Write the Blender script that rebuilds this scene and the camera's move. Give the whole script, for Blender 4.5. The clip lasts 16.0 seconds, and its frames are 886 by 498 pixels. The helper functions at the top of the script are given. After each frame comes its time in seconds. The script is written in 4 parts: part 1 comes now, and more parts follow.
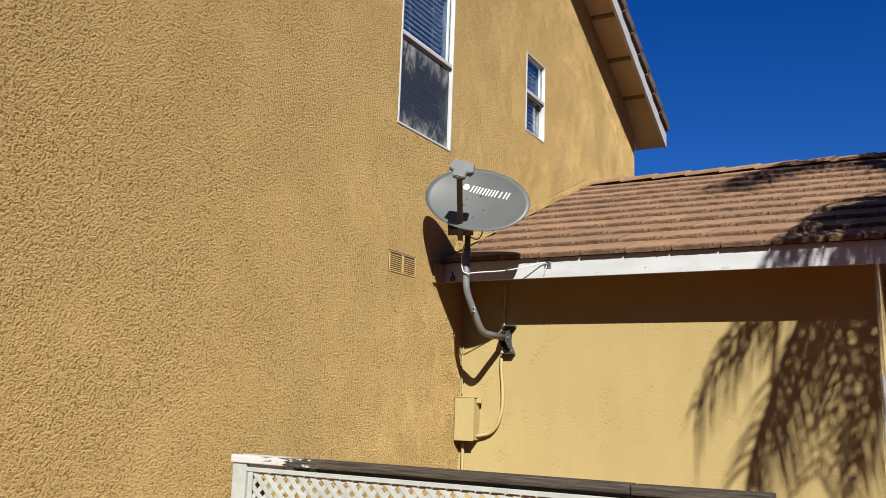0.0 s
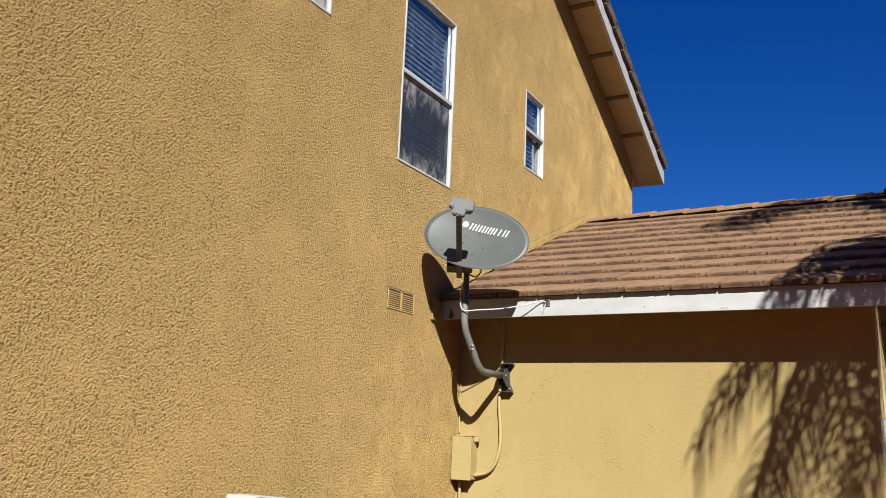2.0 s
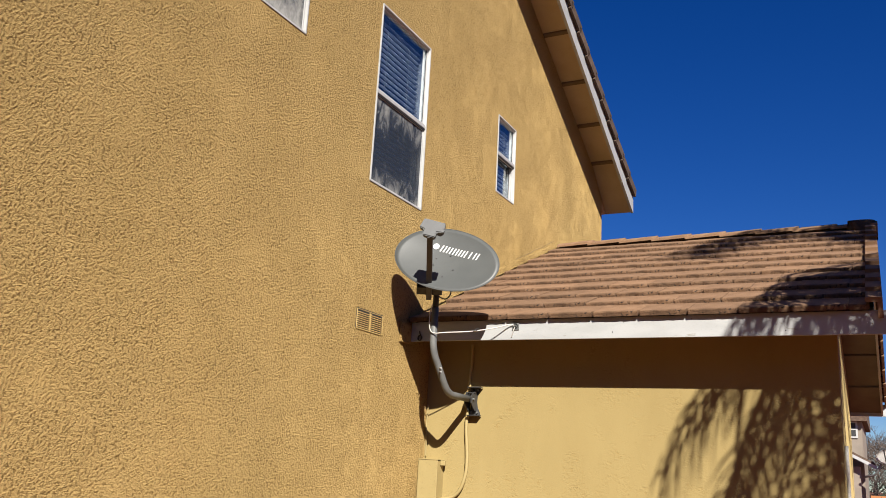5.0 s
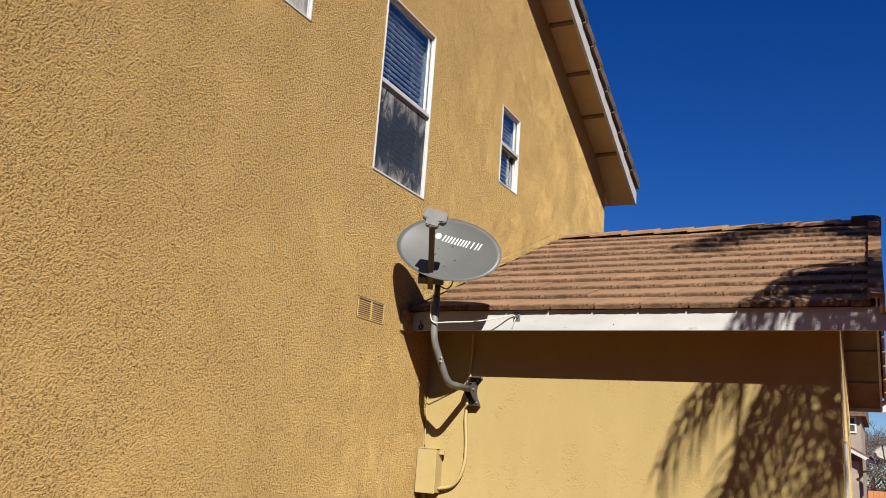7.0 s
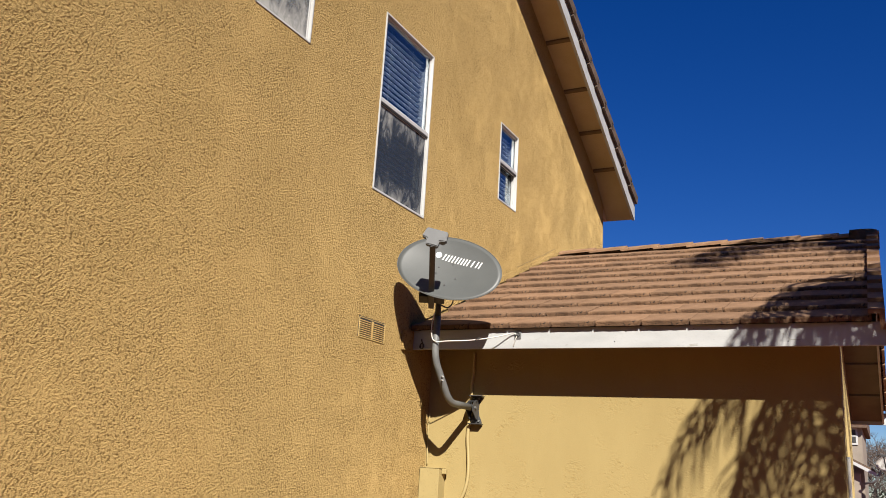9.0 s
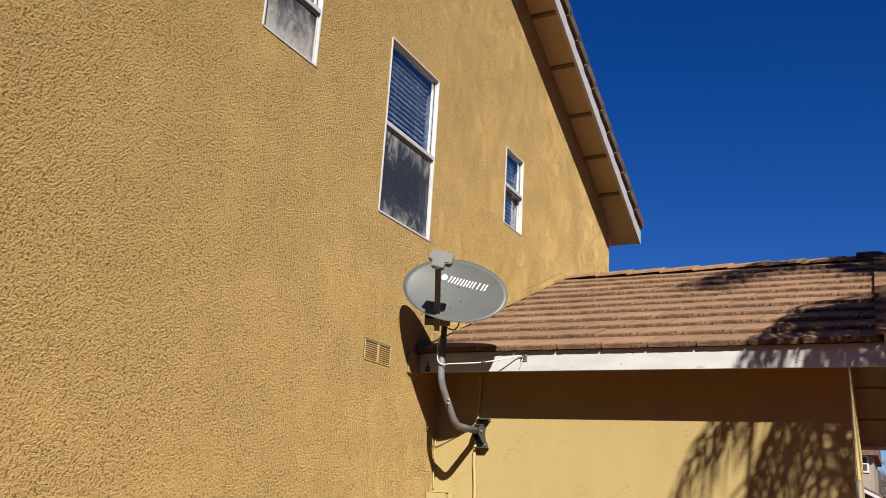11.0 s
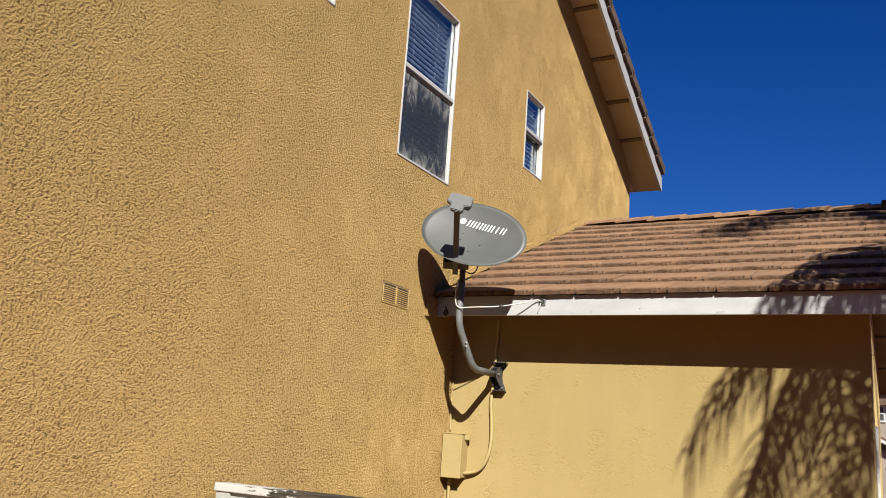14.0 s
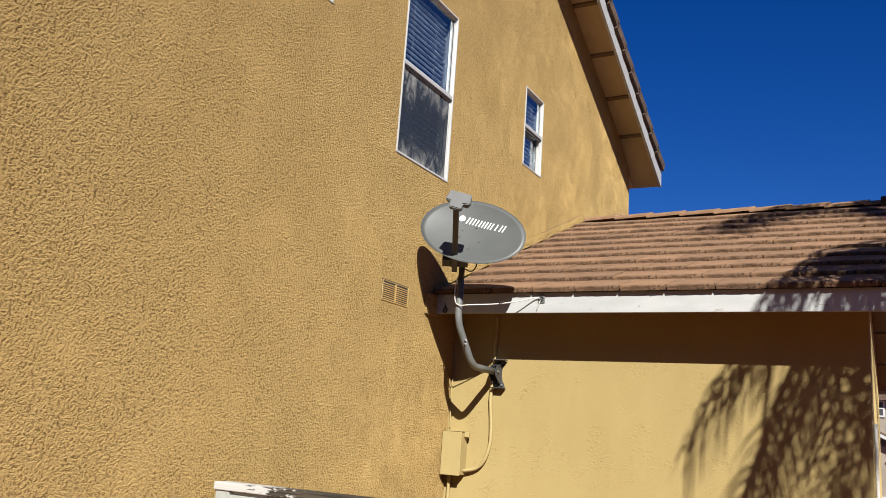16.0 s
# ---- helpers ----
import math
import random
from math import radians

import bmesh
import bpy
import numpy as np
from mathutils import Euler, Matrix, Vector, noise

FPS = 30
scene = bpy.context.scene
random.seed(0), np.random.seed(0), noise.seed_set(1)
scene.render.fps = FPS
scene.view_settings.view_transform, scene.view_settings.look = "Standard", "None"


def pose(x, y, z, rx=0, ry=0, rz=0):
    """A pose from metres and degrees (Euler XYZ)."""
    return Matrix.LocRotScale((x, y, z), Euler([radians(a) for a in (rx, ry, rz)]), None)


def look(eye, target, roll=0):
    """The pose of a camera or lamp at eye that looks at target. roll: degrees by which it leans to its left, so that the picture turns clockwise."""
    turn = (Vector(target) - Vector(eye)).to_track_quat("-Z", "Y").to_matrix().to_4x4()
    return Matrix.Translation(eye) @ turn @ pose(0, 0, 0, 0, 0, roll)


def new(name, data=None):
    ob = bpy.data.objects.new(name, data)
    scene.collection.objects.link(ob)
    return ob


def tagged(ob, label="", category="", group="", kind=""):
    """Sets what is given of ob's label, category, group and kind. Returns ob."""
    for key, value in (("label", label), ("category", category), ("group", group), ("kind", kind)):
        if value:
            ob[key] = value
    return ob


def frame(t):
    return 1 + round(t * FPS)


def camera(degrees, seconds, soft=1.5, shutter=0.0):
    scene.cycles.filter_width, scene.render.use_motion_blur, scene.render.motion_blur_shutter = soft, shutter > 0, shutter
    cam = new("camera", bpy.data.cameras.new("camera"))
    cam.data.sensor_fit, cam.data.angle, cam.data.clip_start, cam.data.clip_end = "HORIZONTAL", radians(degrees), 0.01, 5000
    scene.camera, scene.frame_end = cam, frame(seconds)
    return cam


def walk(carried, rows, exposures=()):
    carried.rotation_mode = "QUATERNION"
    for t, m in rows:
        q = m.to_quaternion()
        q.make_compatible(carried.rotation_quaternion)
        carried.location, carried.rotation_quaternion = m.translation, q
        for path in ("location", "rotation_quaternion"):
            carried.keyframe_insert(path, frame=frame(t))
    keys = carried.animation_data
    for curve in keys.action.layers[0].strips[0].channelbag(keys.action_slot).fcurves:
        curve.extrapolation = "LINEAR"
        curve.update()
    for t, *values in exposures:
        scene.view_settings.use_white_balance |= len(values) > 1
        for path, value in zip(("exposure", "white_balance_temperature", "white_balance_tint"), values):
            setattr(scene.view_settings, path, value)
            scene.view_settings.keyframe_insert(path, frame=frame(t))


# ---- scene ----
cam = camera(54.0, 16.0, soft=0.9)
PATH = [
    (0, (3.316, -6.264, 1.627), (2.351, -4.548, 1.981), 2.0),
    (0.5, (3.301, -6.269, 1.65), (2.34, -4.551, 2.004), 2.1),
    (1, (3.299, -6.266, 1.641), (2.341, -4.555, 2.034), 2.2),
    (1.5, (3.301, -6.268, 1.65), (2.343, -4.559, 2.05), 2.3),
    (2, (3.299, -6.272, 1.663), (2.346, -4.567, 2.09), 2.5),
    (2.5, (3.29, -6.276, 1.668), (2.355, -4.577, 2.157), 2.5),
    (3, (3.293, -6.269, 1.669), (2.404, -4.549, 2.171), 2.1),
    (5.3, (3.285, -6.263, 1.643), (2.395, -4.537, 2.124), 3.3),
    (5.5, (3.281, -6.25, 1.642), (2.39, -4.523, 2.114), 3.3),
    (6, (3.292, -6.254, 1.637), (2.401, -4.525, 2.105), 3.5),
    (6.5, (3.283, -6.256, 1.648), (2.392, -4.525, 2.109), 3.7),
    (7, (3.284, -6.26, 1.651), (2.391, -4.53, 2.112), 4.1),
    (7.5, (3.268, -6.261, 1.65), (2.383, -4.529, 2.115), 4.0),
    (8, (3.264, -6.256, 1.657), (2.379, -4.523, 2.119), 4.1),
    (8.5, (3.259, -6.259, 1.662), (2.375, -4.527, 2.13), 4.0),
    (9, (3.277, -6.286, 1.676), (2.39, -4.563, 2.17), 3.5),
    (9.2, (3.267, -6.288, 1.687), (2.384, -4.576, 2.227), 3.5),
    (11.3, (3.282, -6.271, 1.629), (2.383, -4.572, 2.182), 3.6),
    (11.5, (3.279, -6.262, 1.623), (2.369, -4.558, 2.14), 3.7),
    (12, (3.277, -6.255, 1.617), (2.334, -4.566, 2.125), 4.0),
    (12.5, (3.277, -6.263, 1.623), (2.333, -4.57, 2.115), 4.1),
    (13, (3.267, -6.258, 1.622), (2.32, -4.556, 2.077), 4.2),
    (13.5, (3.263, -6.251, 1.629), (2.318, -4.547, 2.079), 4.2),
    (14, (3.268, -6.248, 1.619), (2.327, -4.538, 2.053), 4.2),
    (14.5, (3.268, -6.238, 1.617), (2.329, -4.523, 2.038), 3.9),
    (15, (3.275, -6.239, 1.624), (2.336, -4.524, 2.044), 3.8),
    (15.5, (3.274, -6.233, 1.63), (2.333, -4.52, 2.053), 3.6),
    (16, (3.27, -6.246, 1.635), (2.329, -4.533, 2.059), 4.1),
]
EXPOSURES = [(0, 0.93, 6120, 8), (3, 0.93, 6250, 7), (5.5, 0.93, 6480, 10), (13, 0.93, 6500, 10), (15.5, 0.93, 6250, 8), (16, 0.93, 6250, 8)]
walk(cam, [(t, look(eye, target, roll)) for t, eye, target, roll in PATH], EXPOSURES)

# ---- light ----
SUN = Vector((0.64, -1.0, 0.83)).normalized()
world = bpy.data.worlds.new("sky")
scene.world = world
world.use_nodes = True
wn, wl = world.node_tree.nodes, world.node_tree.links
sky = wn.new("ShaderNodeTexSky")
sky.sky_type, sky.sun_disc = "NISHITA", False
sky.sun_elevation, sky.sun_rotation = math.asin(SUN.z), math.atan2(SUN.x, SUN.y)
sky.altitude, sky.air_density, sky.dust_density, sky.ozone_density = 1200, 1.0, 0.0, 6.0
clear = wn.new("ShaderNodeHueSaturation")
clear.inputs["Hue"].default_value, clear.inputs["Saturation"].default_value = 0.519, 1.27
wl.new(sky.outputs["Color"], clear.inputs["Color"])
wl.new(clear.outputs["Color"], wn["Background"].inputs["Color"])
wn["Background"].inputs["Strength"].default_value = 0.042
sun_data = bpy.data.lights.new("sun", "SUN")
sun_data.energy, sun_data.angle, sun_data.color = 5.0, radians(0.42), (1.0, 0.94, 0.84)
sun = new("sun", sun_data)
sun.matrix_world = look(SUN * 60, (0, 0, 0))


# ---- materials ----
def ramp_of(nt, value, a, b, lo, hi):
    """A smooth mix of two colours driven by value between lo and hi."""
    m = nt.nodes.new("ShaderNodeMapRange")
    m.interpolation_type = "SMOOTHSTEP"
    m.inputs["From Min"].default_value, m.inputs["From Max"].default_value = lo, hi
    nt.links.new(value, m.inputs["Value"])
    mix = nt.nodes.new("ShaderNodeMix")
    mix.data_type = "RGBA"
    nt.links.new(m.outputs["Result"], mix.inputs["Factor"])
    for socket, c in ((mix.inputs["A"], a), (mix.inputs["B"], b)):
        if isinstance(c, tuple):
            socket.default_value = (*c, 1)
        else:
            nt.links.new(c, socket)
    return mix.outputs["Result"]


def noise_of(nt, vec, scale, detail=4.0, rough=0.55, distort=0.0):
    n = nt.nodes.new("ShaderNodeTexNoise")
    n.inputs["Scale"].default_value, n.inputs["Detail"].default_value = scale, detail
    n.inputs["Roughness"].default_value, n.inputs["Distortion"].default_value = rough, distort
    nt.links.new(vec, n.inputs["Vector"])
    return n.outputs["Fac"]


def blank(name):
    m = bpy.data.materials.new(name)
    m.use_nodes = True
    nt = m.node_tree
    return m, nt, nt.nodes["Principled BSDF"], nt.nodes.new("ShaderNodeTexCoord").outputs["Object"]


def stretched(nt, vec, sx, sy, sz):
    mp = nt.nodes.new("ShaderNodeMapping")
    mp.inputs["Scale"].default_value = (sx, sy, sz)
    nt.links.new(vec, mp.inputs["Vector"])
    return mp.outputs["Vector"]


def bump_to(nt, bsdf, height, strength, distance, under=None):
    b = nt.nodes.new("ShaderNodeBump")
    b.inputs["Strength"].default_value, b.inputs["Distance"].default_value = strength, distance
    nt.links.new(height, b.inputs["Height"])
    if under:
        nt.links.new(under, b.inputs["Normal"])
    nt.links.new(b.outputs["Normal"], bsdf.inputs["Normal"])
    return b.outputs["Normal"]


def maths(nt, op, a, b):
    m = nt.nodes.new("ShaderNodeMath")
    m.operation = op
    for socket, v in zip(m.inputs, (a, b)):
        if isinstance(v, (int, float)):
            socket.default_value = v
        else:
            nt.links.new(v, socket)
    return m.outputs[0]


def surface(name, dark, light, scale=6.0, rough=0.6, bump=0.2, bump_scale=80.0, depth=0.002, metal=0.0,
            stretch=(1, 1, 1), random_shade=0.0, spots=None):
    """A plain real surface: two tones at two scales, fine relief, a little wear in the gloss."""
    m, nt, bsdf, vec = blank(name)
    if stretch != (1, 1, 1):
        vec = stretched(nt, vec, *stretch)
    col = ramp_of(nt, noise_of(nt, vec, scale, 5), dark, light, 0.3, 0.7)
    fine = noise_of(nt, vec, bump_scale, 3)
    col = ramp_of(nt, fine, tuple(c * 0.8 for c in dark), col, 0.18, 0.45)
    if spots:
        col = ramp_of(nt, noise_of(nt, vec, spots[1], 4, 0.6, 0.8), col, spots[0], spots[2], spots[2] + 0.06)
    if random_shade:
        info = nt.nodes.new("ShaderNodeObjectInfo")
        hsv = nt.nodes.new("ShaderNodeHueSaturation")
        mr = nt.nodes.new("ShaderNodeMapRange")
        mr.inputs["To Min"].default_value, mr.inputs["To Max"].default_value = 1 - random_shade, 1 + random_shade
        nt.links.new(info.outputs["Random"], mr.inputs["Value"])
        nt.links.new(mr.outputs["Result"], hsv.inputs["Value"])
        nt.links.new(col, hsv.inputs["Color"])
        col = hsv.outputs["Color"]
    nt.links.new(col, bsdf.inputs["Base Color"])
    r = nt.nodes.new("ShaderNodeMapRange")
    r.inputs["To Min"].default_value, r.inputs["To Max"].default_value = max(rough - 0.1, 0.02), min(rough + 0.1, 1)
    nt.links.new(fine, r.inputs["Value"])
    nt.links.new(r.outputs["Result"], bsdf.inputs["Roughness"])
    bsdf.inputs["Metallic"].default_value = metal
    if bump:
        bump_to(nt, bsdf, fine, bump, depth)
    return m


def stucco(name, dark, light, relief, pit_shade, rough_lo, rough_hi, fade, scale=60.0):
    """Sprayed lace-coat stucco: lumps and worms, trowel-flattened patches, faint staining. The coat gets thinner with y by fade."""
    m, nt, bsdf, vec = blank(name)
    lumps = noise_of(nt, vec, scale, 3.0, 0.55, 0.0)
    worms = noise_of(nt, stretched(nt, vec, 1, 0.75, 1.35), scale * 1.9, 2.0, 0.55, 0.0)
    grit = noise_of(nt, vec, 260, 2, 0.6)
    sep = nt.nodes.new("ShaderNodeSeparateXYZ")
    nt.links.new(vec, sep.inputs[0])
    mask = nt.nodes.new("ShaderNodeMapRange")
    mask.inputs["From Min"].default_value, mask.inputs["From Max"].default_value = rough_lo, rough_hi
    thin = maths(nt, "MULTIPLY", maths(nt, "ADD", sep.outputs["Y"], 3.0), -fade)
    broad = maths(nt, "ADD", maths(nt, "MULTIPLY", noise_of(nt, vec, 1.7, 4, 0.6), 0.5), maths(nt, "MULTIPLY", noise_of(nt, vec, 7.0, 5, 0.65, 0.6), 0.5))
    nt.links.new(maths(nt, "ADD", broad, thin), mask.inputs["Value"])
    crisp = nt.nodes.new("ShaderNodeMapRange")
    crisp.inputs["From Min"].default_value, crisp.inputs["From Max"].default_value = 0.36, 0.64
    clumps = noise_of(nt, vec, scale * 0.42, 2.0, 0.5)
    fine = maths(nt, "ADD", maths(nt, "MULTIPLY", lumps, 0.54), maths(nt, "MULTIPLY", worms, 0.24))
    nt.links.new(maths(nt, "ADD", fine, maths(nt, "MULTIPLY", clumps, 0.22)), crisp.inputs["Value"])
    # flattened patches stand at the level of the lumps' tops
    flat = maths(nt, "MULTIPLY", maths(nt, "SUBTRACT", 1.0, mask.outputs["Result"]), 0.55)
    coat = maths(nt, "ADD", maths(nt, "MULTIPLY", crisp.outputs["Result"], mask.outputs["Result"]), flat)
    height = maths(nt, "ADD", coat, maths(nt, "MULTIPLY", grit, 0.16))
    height = maths(nt, "ADD", height, maths(nt, "MULTIPLY", noise_of(nt, stretched(nt, vec, 1, 1, 0.8), 6, 5, 0.6), 0.12))
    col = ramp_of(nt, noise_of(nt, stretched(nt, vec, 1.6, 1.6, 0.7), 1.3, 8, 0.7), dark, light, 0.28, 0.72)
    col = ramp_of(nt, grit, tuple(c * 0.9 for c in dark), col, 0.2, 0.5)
    # Low spots coloured darker, standing in for shade between the lumps
    shade = ramp_of(nt, crisp.outputs["Result"], (dark[0] * pit_shade, dark[1] * pit_shade * 0.93, dark[2] * pit_shade * 0.82), col, 0.12, 0.5)
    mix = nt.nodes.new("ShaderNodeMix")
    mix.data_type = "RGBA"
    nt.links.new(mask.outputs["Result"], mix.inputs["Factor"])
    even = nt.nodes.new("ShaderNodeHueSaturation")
    even.inputs["Value"].default_value = 0.5 + 0.5 * pit_shade ** 0.4
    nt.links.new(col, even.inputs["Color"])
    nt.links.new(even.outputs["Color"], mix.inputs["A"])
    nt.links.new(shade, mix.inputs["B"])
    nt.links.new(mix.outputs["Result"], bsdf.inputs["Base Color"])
    bsdf.inputs["Diffuse Roughness"].default_value = 1.0
    bsdf.inputs["Roughness"].default_value = 0.92
    bsdf.inputs["Specular IOR Level"].default_value = 0.2
    bump_to(nt, bsdf, height, 1.0, relief)
    return m


def peeling(name):
    """Weathered grey-brown wood with white paint left near the post end."""
    m, nt, bsdf, vec = blank(name)
    long = stretched(nt, vec, 2, 40, 40)
    wood = ramp_of(nt, noise_of(nt, long, 3, 6, 0.65), (0.010, 0.008, 0.005), (0.085, 0.066, 0.044), 0.3, 0.8)
    sep = nt.nodes.new("ShaderNodeSeparateXYZ")
    nt.links.new(vec, sep.inputs[0])
    left = maths(nt, "MULTIPLY", maths(nt, "SUBTRACT", sep.outputs["X"], 0.56), 0.75)
    val = maths(nt, "SUBTRACT", noise_of(nt, stretched(nt, vec, 5, 22, 22), 2.2, 6, 0.7), left)
    col = ramp_of(nt, val, wood, (0.44, 0.43, 0.41), 0.56, 0.6)
    nt.links.new(col, bsdf.inputs["Base Color"])
    bsdf.inputs["Roughness"].default_value = 0.75
    bump_to(nt, bsdf, noise_of(nt, long, 4, 5), 0.6, 0.004)
    return m


def glass(name):
    m, nt, bsdf, vec = blank(name)
    bsdf.inputs["Base Color"].default_value = (0.62, 0.70, 0.78, 1)
    bsdf.inputs["Transmission Weight"].default_value = 1.0
    bsdf.inputs["Roughness"].default_value = 0.0
    bsdf.inputs["IOR"].default_value = 2.0
    bump_to(nt, bsdf, noise_of(nt, vec, 3, 1), 0.04, 0.002)
    return m


def screen_mesh(name, lo, hi):
    """Fine insect screen with pale dust washed into streaks."""
    m, nt, bsdf, vec = blank(name)
    sep = nt.nodes.new("ShaderNodeSeparateXYZ")
    nt.links.new(vec, sep.inputs[0])
    cloud = noise_of(nt, stretched(nt, vec, 1, 2.6, 1.5), 3.1, 7, 0.68, 0.9)
    rise = maths(nt, "MULTIPLY", maths(nt, "PINGPONG", maths(nt, "SUBTRACT", sep.outputs["Z"], 3.98), 0.4), 0.75)
    dust = maths(nt, "ADD", maths(nt, "MULTIPLY", cloud, 0.9), rise)
    col = ramp_of(nt, dust, (0.018, 0.027, 0.046), (0.36, 0.355, 0.33), lo, hi)
    nt.links.new(col, bsdf.inputs["Base Color"])
    bsdf.inputs["Roughness"].default_value = 0.8
    alpha = nt.nodes.new("ShaderNodeMapRange")
    alpha.inputs["From Min"].default_value, alpha.inputs["From Max"].default_value = 0.5, 0.75
    alpha.inputs["To Min"].default_value, alpha.inputs["To Max"].default_value = 0.48, 0.9
    nt.links.new(dust, alpha.inputs["Value"])
    nt.links.new(alpha.outputs["Result"], bsdf.inputs["Alpha"])
    return m


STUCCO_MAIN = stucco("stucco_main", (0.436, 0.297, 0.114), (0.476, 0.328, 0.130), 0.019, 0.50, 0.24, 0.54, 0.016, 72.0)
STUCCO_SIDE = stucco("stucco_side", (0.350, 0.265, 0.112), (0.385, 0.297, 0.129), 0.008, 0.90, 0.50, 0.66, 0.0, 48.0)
PAINTED = surface("painted_metal", (0.345, 0.268, 0.116), (0.385, 0.300, 0.134), 5, 0.5, 0.1)
VENT_PAINT = surface("vent_paint", (0.50, 0.35, 0.135), (0.56, 0.40, 0.165), 9, 0.55, 0.1)
TILE = surface("concrete_tile", (0.165, 0.090, 0.046), (0.238, 0.138, 0.076), 7, 0.9, 0.8, 120, 0.004, random_shade=0.14,
               spots=((0.08, 0.045, 0.03), 28, 0.66))
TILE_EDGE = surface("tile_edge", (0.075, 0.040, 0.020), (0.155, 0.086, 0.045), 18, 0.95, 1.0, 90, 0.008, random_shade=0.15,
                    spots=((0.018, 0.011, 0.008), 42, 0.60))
TILE_MAIN = surface("brown_tile", (0.06, 0.038, 0.026), (0.11, 0.07, 0.047), 7, 0.9, 0.8, 120, 0.004, random_shade=0.15)
FELT = surface("roof_felt", (0.02, 0.017, 0.015), (0.04, 0.033, 0.03), 5, 0.95, 0.3)
WHITE = surface("white_trim", (0.345, 0.352, 0.352), (0.405, 0.412, 0.412), 3, 0.6, 0.25, 60, 0.0015, stretch=(1, 3, 3),
                spots=((0.27, 0.26, 0.235), 7, 0.66))
SOFFIT = surface("soffit_paint", (0.46, 0.34, 0.19), (0.52, 0.39, 0.23), 3, 0.75, 0.25)
VINYL = surface("white_vinyl", (0.40, 0.40, 0.39), (0.45, 0.45, 0.44), 5, 0.4, 0.05)
RAKE_SHADED = surface("rake_soffit_shaded", (0.10, 0.085, 0.06), (0.14, 0.12, 0.085), 3, 0.8, 0.25)
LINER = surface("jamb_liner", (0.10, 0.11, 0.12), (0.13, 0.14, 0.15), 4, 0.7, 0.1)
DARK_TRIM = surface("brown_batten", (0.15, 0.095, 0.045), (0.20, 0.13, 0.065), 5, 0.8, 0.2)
HEAD_GREY = surface("head_grey", (0.055, 0.057, 0.06), (0.07, 0.072, 0.075), 6, 0.55, 0.05)
GASKET = surface("black_gasket", (0.02, 0.02, 0.02), (0.04, 0.04, 0.04), 9, 0.6, 0.1)
GLASS = glass("window_glass")
SCREEN = screen_mesh("insect_screen", 0.56, 0.94)
SCREEN_DUSTY = screen_mesh("dusty_insect_screen", 0.30, 0.85)
BLIND = surface("blind_slat", (0.36, 0.39, 0.42), (0.41, 0.44, 0.47), 4, 0.5, 0.05)
ROOM = surface("dark_plaster", (0.05, 0.05, 0.055), (0.07, 0.07, 0.075), 3, 0.9, 0.1)
DISH_GREY = surface("dish_grey", (0.071, 0.076, 0.075), (0.084, 0.089, 0.088), 4, 0.46, 0.05, 200, 0.0005)
ARM_GREY = surface("arm_grey", (0.05, 0.05, 0.052), (0.07, 0.07, 0.072), 8, 0.5, 0.1)
GALV = surface("galvanised_tube", (0.115, 0.118, 0.115), (0.15, 0.154, 0.15), 14, 0.55, 0.1, metal=0.0)
BLACK_STEEL = surface("black_steel", (0.018, 0.018, 0.018), (0.04, 0.04, 0.04), 12, 0.5, 0.1)
FOOT_STEEL = surface("foot_steel", (0.04, 0.04, 0.042), (0.06, 0.06, 0.062), 8, 0.5, 0.1)
MARK_WHITE = surface("white_print", (0.62, 0.62, 0.62), (0.68, 0.68, 0.68), 5, 0.5, 0.0)
CABLE_WHITE = surface("white_cable", (0.48, 0.46, 0.42), (0.58, 0.56, 0.52), 30, 0.5, 0.0)
CABLE_BLACK = surface("black_cable", (0.015, 0.015, 0.015), (0.03, 0.03, 0.03), 30, 0.5, 0.0)
OLD_WOOD = peeling("weathered_cap")
LATTICE = surface("lattice_white", (0.30, 0.31, 0.285), (0.37, 0.38, 0.355), 14, 0.55, 0.15, random_shade=0.05)
# Ground out of view, its red added to warm the light bounced into shade
GROUND = surface("bounce_red_soil", (0.165, 0.040, 0.010), (0.24, 0.062, 0.018), 0.9, 0.95, 0.7, 25, 0.02)
BARK = surface("palm_bark", (0.13, 0.10, 0.075), (0.26, 0.21, 0.16), 6, 0.9, 0.8, 40, 0.01, stretch=(1, 1, 4))
FROND = surface("palm_green", (0.035, 0.065, 0.018), (0.075, 0.11, 0.035), 5, 0.5, 0.1)
NEIGHBOUR = surface("beige_stucco", (0.20, 0.168, 0.135), (0.25, 0.21, 0.17), 1.5, 0.9, 0.3)
TWIG = surface("bare_twig", (0.05, 0.037, 0.03), (0.10, 0.075, 0.062), 5, 0.9, 0.1)
ORANGE = surface("orange_fence", (0.30, 0.12, 0.04), (0.36, 0.15, 0.055), 2, 0.8, 0.2)
HEDGE = surface("dark_hedge", (0.012, 0.016, 0.01), (0.03, 0.035, 0.02), 8, 0.8, 0.3)


# ---- builders ----
def thing(name, at, label, category, group="", kind=""):
    ob = new(name)
    ob.location = at
    ob.empty_display_size = 0.1
    return tagged(ob, label, category, group, kind)


def mesh_of(name, bm, material, smooth=False):
    me = bpy.data.meshes.new(name)
    bmesh.ops.recalc_face_normals(bm, faces=bm.faces)
    bm.to_mesh(me)
    bm.free()
    for m in material if isinstance(material, (list, tuple)) else (material,):
        me.materials.append(m)
    if smooth:
        for p in me.polygons:
            p.use_smooth = True
    return me


